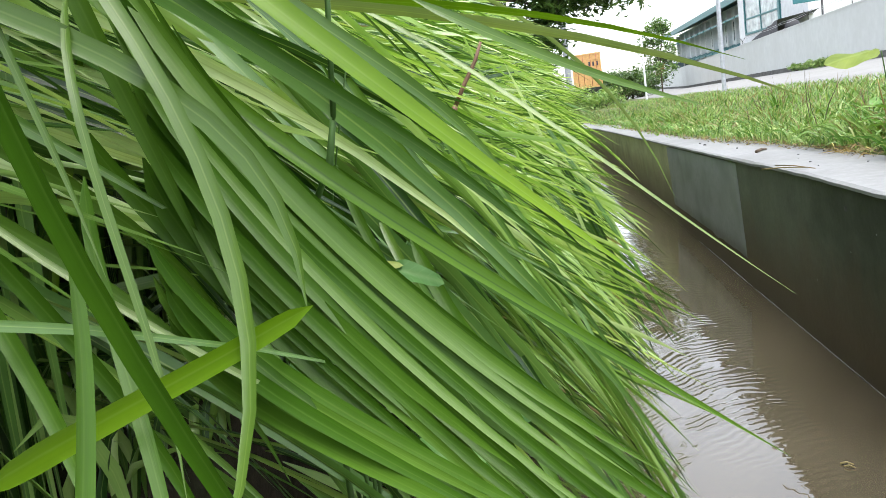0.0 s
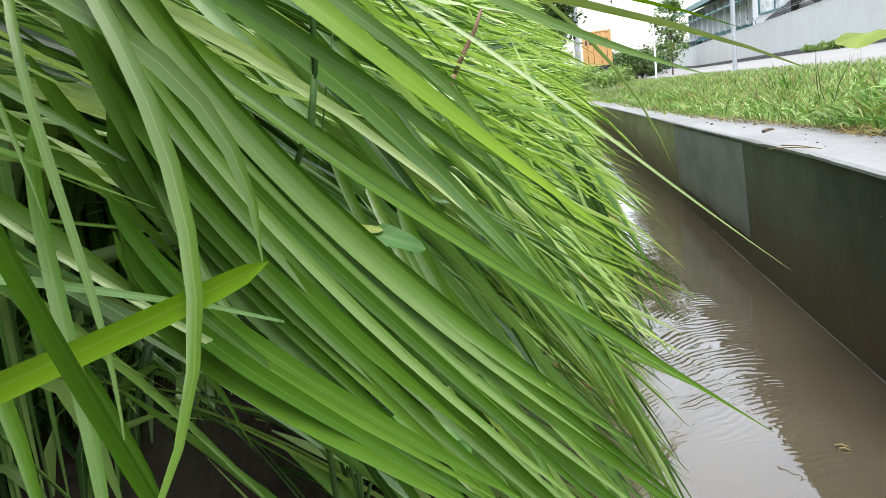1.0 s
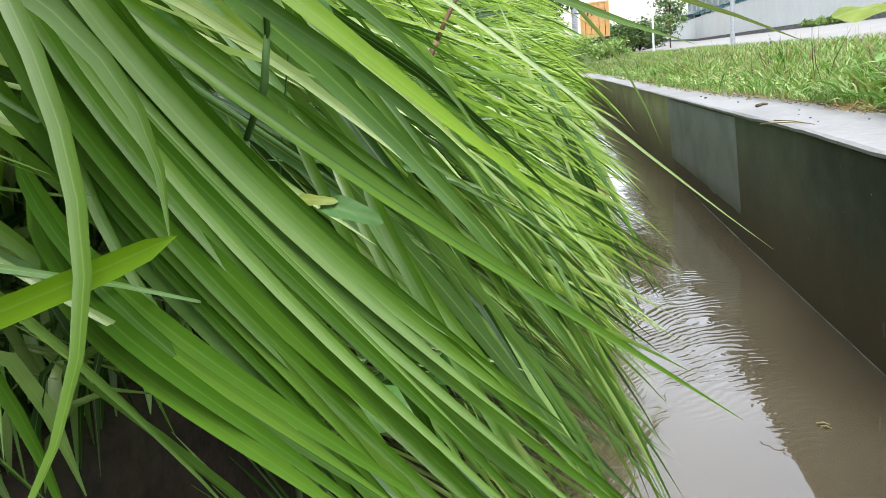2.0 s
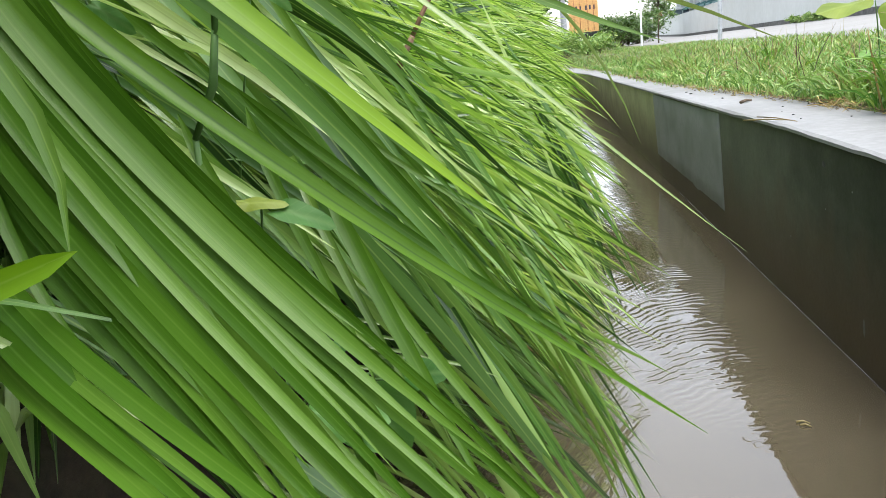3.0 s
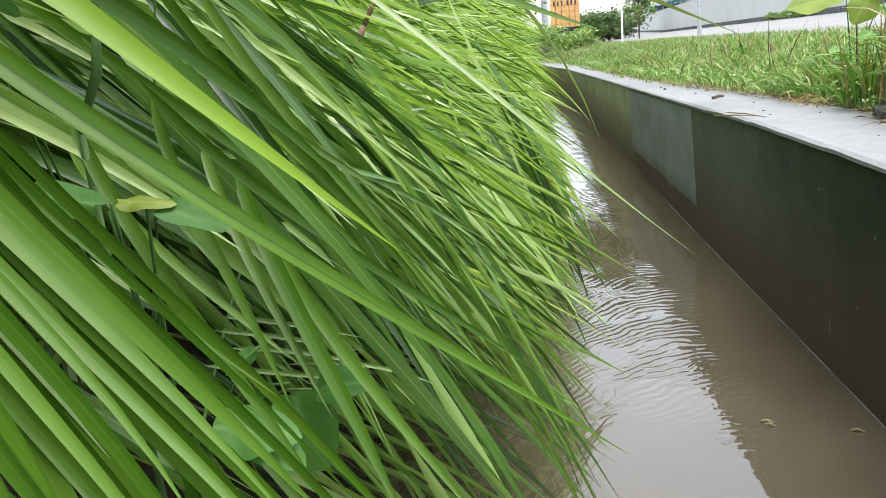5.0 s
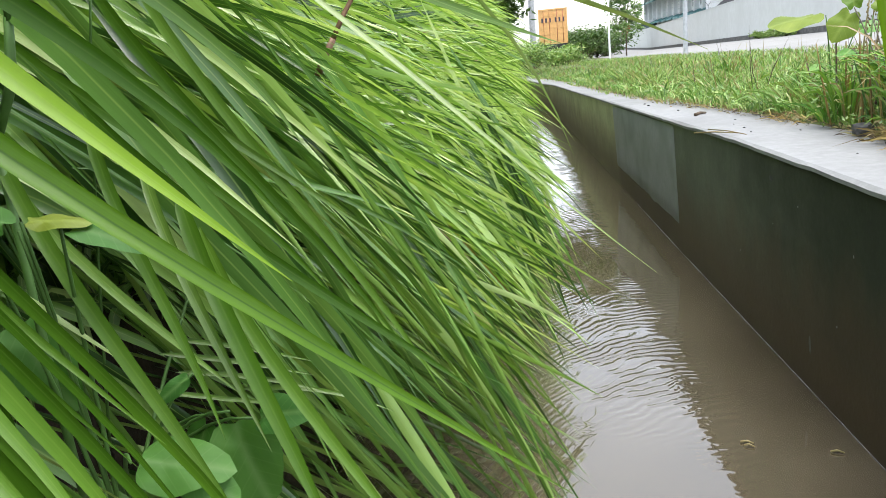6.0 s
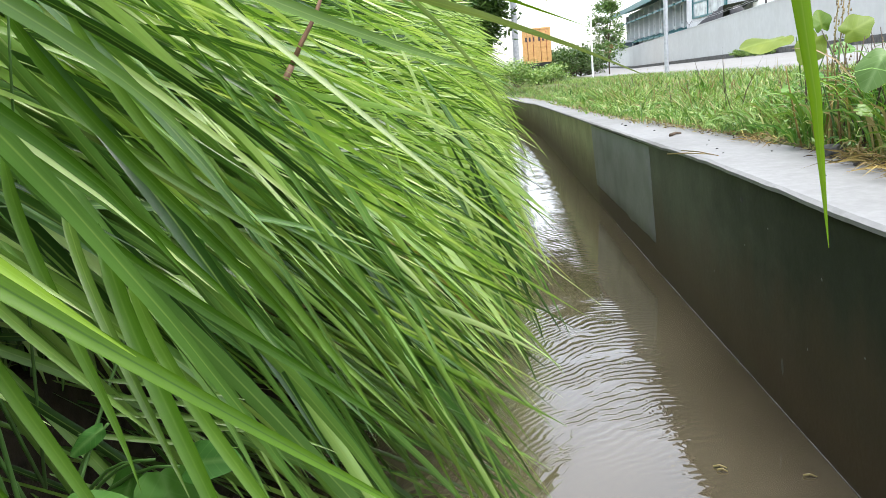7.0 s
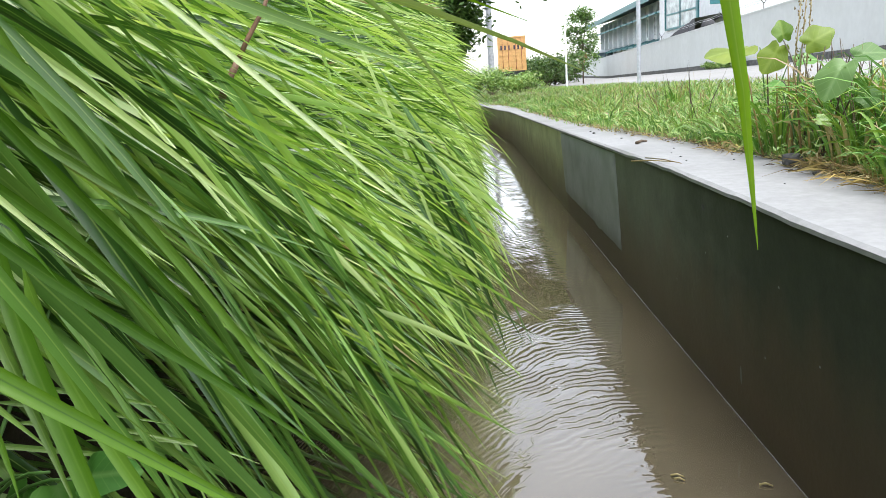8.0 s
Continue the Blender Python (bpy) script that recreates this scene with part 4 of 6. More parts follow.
long_blade(bezier4((-0.400, -0.146, 0.886), (-0.302, -0.166, 0.772), (-0.208, -0.026, 0.703), (-0.111, -0.053, 0.584)), 0.0094, M_MIDPALE, 1, -1.42, fold=0.4, base=0.9, taper=2.6)
long_blade(bezier4((-0.341, -0.290, 0.855), (-0.255, -0.326, 0.772), (-0.159, -0.247, 0.698), (-0.083, -0.297, 0.605)), 0.0089, M_WIDE, 1, -1.31, fold=0.35, base=0.95, taper=2.2)
long_blade(bezier4((-0.240, -0.265, 0.848), (-0.180, -0.311, 0.750), (-0.110, -0.231, 0.655), (-0.043, -0.280, 0.561)), 0.0086, M_WIDE, 1, -1.47, fold=0.35, base=0.95, taper=2.2)
long_blade(bezier4((-0.251, -0.170, 0.858), (-0.186, -0.231, 0.741), (-0.100, -0.159, 0.612), (-0.023, -0.243, 0.508)), 0.0088, M_WIDE, 1, -1.33, fold=0.35, base=0.95, taper=2.2)
long_blade(bezier4((-0.224, -0.328, 0.764), (-0.153, -0.375, 0.691), (-0.072, -0.315, 0.615), (0.016, -0.356, 0.560)), 0.0074, M_WIDE, 1, -1.27, fold=0.35, base=0.95, taper=2.2)
long_blade(bezier4((-0.312, -0.220, 0.869), (-0.241, -0.258, 0.774), (-0.161, -0.175, 0.698), (-0.066, -0.198, 0.627)), 0.0076, M_MIDPALE, 1, -1.35, fold=0.4, base=0.9, taper=2.2)
long_blade(bezier4((-0.265, -0.535, 0.864), (-0.207, -0.589, 0.771), (-0.120, -0.568, 0.668), (-0.029, -0.654, 0.626)), 0.0132, M_WIDE, 1, -1.17, fold=0.2, base=0.95, taper=3.0)
long_blade(bezier4((-0.263, -0.541, 0.840), (-0.213, -0.601, 0.762), (-0.123, -0.583, 0.676), (-0.056, -0.668, 0.633)), 0.0129, M_WIDE, 1, -1.10, fold=0.2, base=0.95, taper=3.0)
long_blade(bezier4((-0.259, -0.547, 0.823), (-0.213, -0.607, 0.755), (-0.126, -0.595, 0.679), (-0.073, -0.677, 0.639)), 0.0122, M_WIDE, 1, -1.03, fold=0.2, base=0.95, taper=3.0)
long_blade(bezier4((-0.258, -0.546, 0.792), (-0.218, -0.611, 0.737), (-0.136, -0.612, 0.675), (-0.081, -0.684, 0.649)), 0.0106, M_WIDE, 1, -0.93, fold=0.2, base=0.95, taper=3.0)
long_blade(bezier4((-0.243, -0.382, 0.755), (-0.200, -0.432, 0.683), (-0.147, -0.420, 0.597), (-0.094, -0.464, 0.529)), 0.0082, M_WIDE, 1, -1.01, fold=0.35, base=0.9, taper=2.2)
long_blade(bezier4((-0.226, -0.312, 0.752), (-0.199, -0.366, 0.698), (-0.166, -0.356, 0.623), (-0.136, -0.394, 0.564)), 0.0079, M_WIDE, 1, -1.00, fold=0.35, base=0.9, taper=2.2)
long_blade(bezier4((-0.207, -0.292, 0.721), (-0.179, -0.346, 0.674), (-0.150, -0.346, 0.601), (-0.115, -0.382, 0.549)), 0.0073, M_MIDPALE, 1, -0.98, fold=0.35, base=0.9, taper=2.2)
long_blade(bezier4((-0.180, -0.305, 0.700), (-0.148, -0.365, 0.640), (-0.103, -0.375, 0.558), (-0.065, -0.430, 0.497)), 0.0111, M_WIDE, 1, -0.97, fold=0.35, base=0.9, taper=2.2)
long_blade(bezier4((-0.172, -0.297, 0.669), (-0.135, -0.356, 0.610), (-0.076, -0.366, 0.539), (-0.022, -0.415, 0.488)), 0.0085, M_WIDE, 1, -1.09, fold=0.35, base=0.9, taper=2.2)
long_blade(bezier4((-0.289, -0.317, 0.727), (-0.242, -0.360, 0.680), (-0.195, -0.338, 0.618), (-0.138, -0.355, 0.573)), 0.0069, M_BLADE, 1, -1.17, fold=0.35, base=0.9, taper=2.2)
long_blade(bezier4((-0.245, -0.245, 0.561), (-0.206, -0.236, 0.552), (-0.167, -0.232, 0.541), (-0.127, -0.232, 0.530)), 0.0042, M_MIDPALE, 1, -0.84, fold=0.4, base=0.9, taper=2.0)
long_blade(bezier4((-0.238, -0.238, 0.570), (-0.201, -0.230, 0.561), (-0.164, -0.227, 0.551), (-0.127, -0.228, 0.540)), 0.0042, M_MIDPALE, 1, -0.86, fold=0.4, base=0.9, taper=2.0)
long_blade(bezier4((-0.234, -0.246, 0.545), (-0.193, -0.236, 0.538), (-0.151, -0.232, 0.528), (-0.110, -0.235, 0.513)), 0.0042, M_MIDPALE, 1, -0.84, fold=0.4, base=0.9, taper=2.0)
long_blade(bezier4((-0.253, -0.259, 0.537), (-0.214, -0.251, 0.526), (-0.176, -0.246, 0.517), (-0.136, -0.244, 0.510)), 0.0042, M_MIDPALE, 1, -0.80, fold=0.4, base=0.9, taper=2.0)
long_blade(bezier4((-0.192, -0.235, 0.523), (-0.148, -0.226, 0.522), (-0.107, -0.225, 0.513), (-0.067, -0.234, 0.496)), 0.0042, M_MIDPALE, 1, -0.86, fold=0.4, base=0.9, taper=2.0)
long_blade(bezier4((-0.148, -0.338, 0.877), (-0.064, -0.347, 0.823), (-0.010, -0.255, 0.800), (0.077, -0.244, 0.765)), 0.0084, M_MIDPALE, 1, -1.09, fold=0.3, base=0.9, taper=2.0)
long_blade(bezier4((-0.234, -0.423, 0.894), (-0.166, -0.430, 0.830), (-0.124, -0.337, 0.803), (-0.085, -0.333, 0.720)), 0.0110, M_MIDPALE, 1, -1.10, fold=0.3, base=0.9, taper=2.0)
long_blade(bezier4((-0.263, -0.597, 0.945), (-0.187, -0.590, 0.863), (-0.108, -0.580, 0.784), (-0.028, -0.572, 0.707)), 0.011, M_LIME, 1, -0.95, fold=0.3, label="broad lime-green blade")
long_blade(bezier4((-0.340, -0.478, 0.936), (-0.241, -0.524, 0.809), (-0.104, -0.493, 0.699), (0.053, -0.467, 0.569)), 0.012, M_DEEP, 1, -0.95, fold=0.6, label="folded dark-ribbed blade")
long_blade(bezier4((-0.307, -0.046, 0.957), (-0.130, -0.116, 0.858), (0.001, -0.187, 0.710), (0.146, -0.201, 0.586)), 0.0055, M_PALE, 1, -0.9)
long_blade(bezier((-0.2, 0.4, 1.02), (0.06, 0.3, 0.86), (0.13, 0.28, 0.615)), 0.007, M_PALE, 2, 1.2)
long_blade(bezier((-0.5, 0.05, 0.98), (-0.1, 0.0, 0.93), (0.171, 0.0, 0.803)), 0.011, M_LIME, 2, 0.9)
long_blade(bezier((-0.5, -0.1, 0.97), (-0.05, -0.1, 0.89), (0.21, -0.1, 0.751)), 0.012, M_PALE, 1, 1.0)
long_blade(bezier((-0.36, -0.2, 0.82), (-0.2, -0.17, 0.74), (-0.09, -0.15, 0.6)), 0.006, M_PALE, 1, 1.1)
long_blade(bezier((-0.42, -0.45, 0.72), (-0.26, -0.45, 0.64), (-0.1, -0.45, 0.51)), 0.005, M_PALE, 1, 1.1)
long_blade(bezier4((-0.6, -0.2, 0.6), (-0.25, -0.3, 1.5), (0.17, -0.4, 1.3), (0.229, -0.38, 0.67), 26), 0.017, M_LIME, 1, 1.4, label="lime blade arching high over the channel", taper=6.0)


def leaf_card(rng, centre, size, normal):
    """Four corner points of a small pointed leaf."""
    nrm = normal.normalized()
    a = nrm.orthogonal().normalized()
    a = Matrix.Rotation(rng.uniform(0, 6.28), 3, nrm) @ a
    b = nrm.cross(a)
    return [centre - a * size, centre + b * size * 0.36 - nrm * size * 0.1, centre + a * size, centre - b * size * 0.36 - nrm * size * 0.1]


# ---- grass verge ----
def build_verge():
    rng = random.Random(11)
    sh = Shape()
    for k in range(36000):
        pick = rng.random()
        if k >= 32000:
            y = rng.uniform(-4, 0.3)
            o = 0.27 + 1.7 * rng.random()
        elif k >= 26000:
            y = 2.5 + 12 * rng.random() ** 1.3
            o = 0.1 + 1.3 * rng.random() ** 1.3
        elif pick < 0.55:
            y = rng.uniform(0.1, 6.5)
            o = (0.26 if y < 1.5 else max(0.17, 0.26 - 0.06 * (y - 1.5))) + abs(rng.gauss(0, 0.2))
        elif pick < 0.75:
            y = rng.uniform(0.3, 3.2)
            o = 0.27 + 0.9 * rng.random()
        else:
            y = 2 + 26 * rng.random() ** 1.5
            o = 0.15 + 2.2 * rng.random()
        x = wall_top_x(min(y, 30)) + o + 0.03 * noise.noise((y * 4, 0, 0))
        tall = noise.noise((x * 2.2, y * 2.2, 1))
        patch = noise.noise((x * 6, y * 6, 7))
        if patch < -0.35 and o > 0.3:
            continue
        h = rng.uniform(0.02, 0.085) * (1.05 + 1.3 * tall + 0.7 * patch) * (0.65 if o < 0.3 else 1.1)
        h = max(h, 0.015) * (1.0 - 0.45 * min(1.0, max(0.0, (o - 0.5) / 0.8)))
        an, lean = rng.uniform(0, 6.28), rng.uniform(0.1, 1.1) * h
        b = Vector((x, y, lawn_z(x, y) - 0.005))
        d = Vector((math.cos(an), math.sin(an), 0))
        w = rng.uniform(0.003, 0.0075) * (1 if y < 4 else 1.9)
        dry = 1 if rng.random() < (0.34 if o < 0.3 else 0.13) else 0
        if dry and o < 0.3:
            h *= 0.35
            lean *= 1.1
        sh.blade([b, b + d * lean * 0.3 + Vector((0, 0, h * 0.6)), b + d * lean + Vector((0, 0, h))], w, 0.2, rng.uniform(0, 3), 0.3, 1.0, mi=dry)
    # small uneven clumps that break up the verge
    for k in range(520):
        y = 0.15 + 9 * rng.random() ** 1.5
        o = (0.25 if y < 1.5 else max(0.16, 0.25 - 0.06 * (y - 1.5))) + abs(rng.gauss(0, 0.3))
        cx, size = wall_top_x(y) + o, rng.uniform(0.35, 1.0)
        tone = rng.random()
        for q in range(rng.randint(7, 15)):
            an = rng.uniform(0, 6.28)
            d = Vector((math.cos(an), math.sin(an), 0))
            b = Vector((cx, y, 0)) + d * rng.uniform(0, 0.02)
            b.z = lawn_z(b.x, b.y) - 0.004
            h = size * rng.uniform(0.04, 0.13)
            out = h * rng.uniform(0.4, 1.4)
            sh.blade(bezier(b, b + d * out * 0.3 + Vector((0, 0, h)), b + d * out + Vector((0, 0, h * rng.uniform(0.2, 0.95))), 5), rng.uniform(0.003, 0.008), 0.3, rng.uniform(0, 3), 0.3, 1.0, mi=1 if tone < 0.16 else 3 if tone < 0.55 else 0)
    # the wide far part of the verge, up to the road
    for k in range(9000):
        y = 3.5 + 27 * rng.random() ** 1.4
        x = 1.8 + (2.0 + 0.087 * y) * rng.random()
        b, h, an = Vector((x, y, lawn_z(x, y) - 0.01)), rng.uniform(0.04, 0.11), rng.uniform(0, 6.28)
        d = Vector((math.cos(an), math.sin(an), 0)) * rng.uniform(0.2, 0.9) * h
        sh.blade([b, b + d * 0.3 + Vector((0, 0, h * 0.6)), b + d + Vector((0, 0, h))], rng.uniform(0.007, 0.016), 0.2, rng.uniform(0, 3), 0.3, 1.0, mi=1 if rng.random() < 0.1 else 0)
    # thin dry stalks rising out of the grass
    for k in range(150):
        y = 0.9 + 9 * rng.random() ** 1.3
        x = wall_top_x(y) + 0.3 + 1.5 * rng.random() ** 1.4
        b, h = Vector((x, y, lawn_z(x, y) - 0.005)), rng.uniform(0.1, 0.3)
        d = Vector((rng.gauss(0, 0.25), rng.gauss(0, 0.2), 1)) * h
        sh.blade([b, b + d * 0.5 + Vector((rng.gauss(0, 0.01), 0, 0)), b + d], rng.uniform(0.003, 0.006), 0.4, rng.uniform(0, 3), 0.3, 1.0, mi=2 if rng.random() < 0.3 else 1)
    # small round weed leaves between the blades
    for k in range(9000):
        y = 0.2 + 7 * rng.random() ** 1.3
        o = (0.25 if y < 1.5 else max(0.17, 0.25 - 0.06 * (y - 1.5))) + abs(rng.gauss(0, 0.28))
        x = wall_top_x(y) + o
        if noise.noise((x * 5, y * 5, 12)) < -0.1:
            continue
        p = Vector((x, y, lawn_z(x, y) + rng.uniform(0.0, 0.06)))
        sh.add(leaf_card(rng, p, rng.uniform(0.004, 0.010), Vector((rng.gauss(0, 0.6), rng.gauss(-0.3, 0.6), 1))), [[0, 1, 2, 3]], [(0.5, 0), (0, 0.5), (0.5, 1), (1, 0.5)])
    # dead leaf litter along the coping
    for k in range(1500):
        y = 0.2 + 6 * rng.random() ** 1.2
        x = wall_top_x(y) + (0.25 if y < 1.5 else max(0.17, 0.25 - 0.06 * (y - 1.5))) + rng.gauss(0.0, 0.022)
        an = rng.uniform(0, 3.14)
        d = Vector((math.cos(an), math.sin(an), rng.uniform(-0.1, 0.2))) * rng.uniform(0.008, 0.03)
        p = Vector((x, y, top_z(y) + 0.004 + rng.uniform(0, 0.012)))
        sh.blade([p, p + d * 0.5 + Vector((0, 0, 0.003)), p + d], rng.uniform(0.002, 0.006), 0.3, rng.uniform(0, 3), 0.4, 1.0, mi=1 if rng.random() < 0.5 else 2)
    tagged(new("verge_grass", sh.mesh("verge_grass", [M_LAWN, M_DRY, M_BARK, M_BROAD])), "short uneven green verge grass beside the concrete coping", "grass", kind="stuff")


build_verge()


def build_tuft(x, y, count, h, seed, label):
    """A taller weedy grass tuft with thin dark stalks."""
    rng = random.Random(seed)
    t = empty("grass_tuft", (x, y, lawn_z(x, y)), label, "grass", "tufts on the verge")
    sh = Shape()
    for k in range(count):
        an = rng.uniform(0, 6.28)
        d = Vector((math.cos(an), math.sin(an), 0))
        b = d * rng.uniform(0, 0.05)
        hh = h * rng.uniform(0.5, 1.1)
        sh.blade(bezier(b, b + d * 0.15 * hh + Vector((0, 0, hh)), b + d * rng.uniform(0.3, 0.9) * hh + Vector((0, 0, hh * rng.uniform(0.5, 1.0))), 6), rng.uniform(0.004, 0.008), 0.3, rng.uniform(0, 3), 0.3, 1.0, mi=1 if rng.random() < 0.15 else 0)
    part("grass_mass", sh.mesh("grass_mass", [M_BROAD, M_DRY]), t, kind="stuff")
    st = Shape()
    for k in range(3):
        an = rng.uniform(0, 6.28)
        d = Vector((math.cos(an), math.sin(an), 0)) * rng.uniform(0.02, 0.07)
        st.tube(bezier((0, 0, 0), d * 0.4 + Vector((0, 0, h * 0.7)), d + Vector((0, 0, h * rng.uniform(0.9, 1.3))), 5), [0.0018, 0.0016, 0.0014, 0.0012, 0.0008], 5)
    part("stalk_mass", st.mesh("stalk_mass", M_BARK), t, kind="stuff")


for n, (x, y, c, h) in enumerate(((0.93, 1.25, 90, 0.17), (0.98, 1.0, 110, 0.24), (1.04, 0.92, 100, 0.26), (0.99, 0.74, 100, 0.24), (1.12, 1.3, 80, 0.22), (0.96, 1.05, 90, 0.18), (0.93, 0.86, 80, 0.16), (1.05, 1.4, 60, 0.17), (1.0, 0.8, 80, 0.2), (1.1, 1.1, 60, 0.2), (0.9, 0.62, 70, 0.14), (0.97, 0.5, 60, 0.18), (1.02, 1.75, 45, 0.13), (1.3, 2.4, 40, 0.14), (1.15, 3.3, 40, 0.13), (1.5, 4.2, 40, 0.16), (1.2, 5.2, 36, 0.14), (1.07, 1.66, 60, 0.12), (1.15, 1.84, 60, 0.14), (1.1, 1.52, 70, 0.16), (1.19, 1.64, 60, 0.18), (1.28, 2.0, 50, 0.16))):
    build_tuft(x, y, c, h, 40 + n, "weedy green grass tuft with dry stalks on the verge")


# ---- broad-leaved plants ----
def broad_leaf(base, direction, normal, size, lobes=0.0, width=0.8):
    """A soft cupped leaf: outline in polar form, folded along its midrib."""
    d = Vector(direction).normalized()
    nrm = Vector(normal)
    nrm = (nrm - d * nrm.dot(d)).normalized()
    side = d.cross(nrm)
    base = Vector(base)
    rings, seg = 4, 22
    vs, uv = [base + d * size * 0.42], [(0.5, 0.42)]
    for r in range(1, rings + 1):
        f = r / rings
        for k in range(seg):
            a = 2 * math.pi * k / seg
            rad = 0.5 + 0.1 * math.cos(a) + lobes * math.cos(5 * a) + (0.22 * max(0, math.cos(a)) ** 9 if width < 0.78 else 0.0) - 0.13 * max(0, -math.cos(a)) ** 6
            x, y = rad * math.cos(a) * f, rad * math.sin(a) * f * width
            drop = -0.25 * (x + 0.1) ** 2 - 0.35 * y * y + 0.12 * abs(y) + 0.03 * math.sin(5 * a + size * 90) * f * f + 0.05 * math.sin(2 * a + size * 300) * f
            vs.append(base + d * size * (0.42 + x) + side * size * y + nrm * size * drop)
            uv.append((0.5 + y, 0.42 + x))
    fs = [[0, 1 + k, 1 + (k + 1) % seg] for k in range(seg)]
    for r in range(rings - 1):
        o = 1 + r * seg
        fs += [[o + k, o + seg + k, o + seg + (k + 1) % seg, o + (k + 1) % seg] for k in range(seg)]
    return Shape().add(vs, fs, uv)


M_YOUNG = leaf_material("young_leaf", [(0.0, (0.1, 0.2, 0.014)), (0.6, (0.16, 0.23, 0.018)), (1.0, (0.2, 0.21, 0.03))], rib=(0.3, 0.38, 0.08), veins=3, rough=0.5, rib_amount=0.3, side=0.16)
M_MILKY = leaf_material("milky_leaf", [(0.0, (0.085, 0.18, 0.045)), (1.0, (0.12, 0.22, 0.065))], rib=(0.3, 0.44, 0.2), veins=3, rough=0.5, rib_amount=0.3, side=0.16)


def leafy_plant(name, root, leaves, label, stem_r=0.0025, width=0.8, stem_mat=None):
    """Stems from a root to each leaf; a leaf row is (base, direction, normal, size, lobes, material)."""
    p = empty(name, root, label, "plant")
    r = Vector(root)
    for base, d, nrm, size, lobes, mat in leaves:
        b = Vector(base) - r
        st = Shape().tube(bezier((0, 0, 0), b * 0.55 + Vector((0, 0, 0.04)), b, 7), [stem_r * (1.2 - 0.1 * i) for i in range(7)], 6)
        part("stem", st.mesh("stem", stem_mat or M_STEM), p)
        part("leaf", broad_leaf(b, d, nrm, size, lobes, width).mesh("leaf", mat), p)
    return p


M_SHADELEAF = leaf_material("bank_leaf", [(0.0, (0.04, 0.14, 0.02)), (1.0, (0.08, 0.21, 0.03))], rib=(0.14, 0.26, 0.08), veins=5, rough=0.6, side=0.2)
M_VINE = plain("dark_vine_stem", (0.06, 0.05, 0.03), 0.6)
leafy_plant("gourd_vine", (0.93, 1.0, 0.51), (
    ((0.915, 1.214, 0.797), (-0.55, -0.05, -0.8), (-0.35, -0.85, 0.45), 0.088, 0.05, M_YOUNG),
    ((0.95, 1.2, 0.775), (0.8, -0.1, 0.42), (-0.2, -0.9, 0.3), 0.085, 0.05, M_YOUNG),
    ((0.93, 1.24, 0.79), (-0.1, 0.2, 0.8), (-0.2, -0.8, 0.4), 0.06, 0.06, M_YOUNG),
    ((0.891, 0.839, 0.752), (-0.62, -0.15, -0.78), (-0.75, -0.5, 0.5), 0.1, 0.02, M_MILKY),
    ((0.954, 0.975, 0.748), (0.9, -0.3, 0.12), (-0.1, -0.6, 0.8), 0.08, 0.04, M_MILKY),
    ((0.9, 0.833, 0.675), (0.7, -0.5, -0.3), (-0.3, -0.8, 0.4), 0.058, 0.05, M_MILKY),
    ((0.9, 1.18, 0.7), (-0.5, -0.4, -0.2), (-0.2, -0.5, 0.8), 0.05, 0.055, M_BROAD),
    ((0.85, 0.9, 0.63), (0.4, -0.5, -0.3), (-0.2, -0.6, 0.8), 0.04, 0.05, M_BROAD),
), "climbing vine with lobed lime-green leaves on the verge", 0.0022, 0.8, M_VINE)
leafy_plant("verge_weed", (1.1, 1.75, 0.52), (
    ((1.055, 1.716, 0.792), (-0.97, -0.03, -0.06), (0.05, -0.25, 0.97), 0.17, 0.0, M_YOUNG),
    ((1.15, 1.72, 0.74), (0.8, -0.3, 0.1), (0, -0.6, 0.8), 0.08, 0.0, M_BROAD),
    ((1.04, 1.7, 0.64), (-0.6, -0.5, -0.2), (0, -0.6, 0.8), 0.05, 0.0, M_BROAD),
), "tall weed with broad pale green leaves on the verge")
leafy_plant("bank_creeper", (-0.23, -0.36, 0.46), (
    ((-0.196, -0.441, 0.702), (-0.85, 0.1, 0.3), (0.15, -0.65, 0.75), 0.046, 0.0, M_SHADELEAF),
    ((-0.194, -0.441, 0.706), (0.95, 0.1, -0.02), (0.0, -0.45, 0.9), 0.026, 0.0, M_YOUNG),
    ((-0.178, -0.437, 0.702), (0.9, 0.0, -0.2), (0.05, -0.6, 0.8), 0.034, 0.0, M_SHADELEAF),
    ((-0.225, -0.43, 0.69), (-0.6, 0.0, -0.5), (0.1, -0.7, 0.6), 0.03, 0.0, M_SHADELEAF),
    ((-0.155, -0.38, 0.6), (-0.6, -0.2, -0.4), (0.1, -0.8, 0.4), 0.023, 0.0, M_SHADELEAF),
), "creeper with small pointed green leaves among the grass", 0.0014, 0.46)
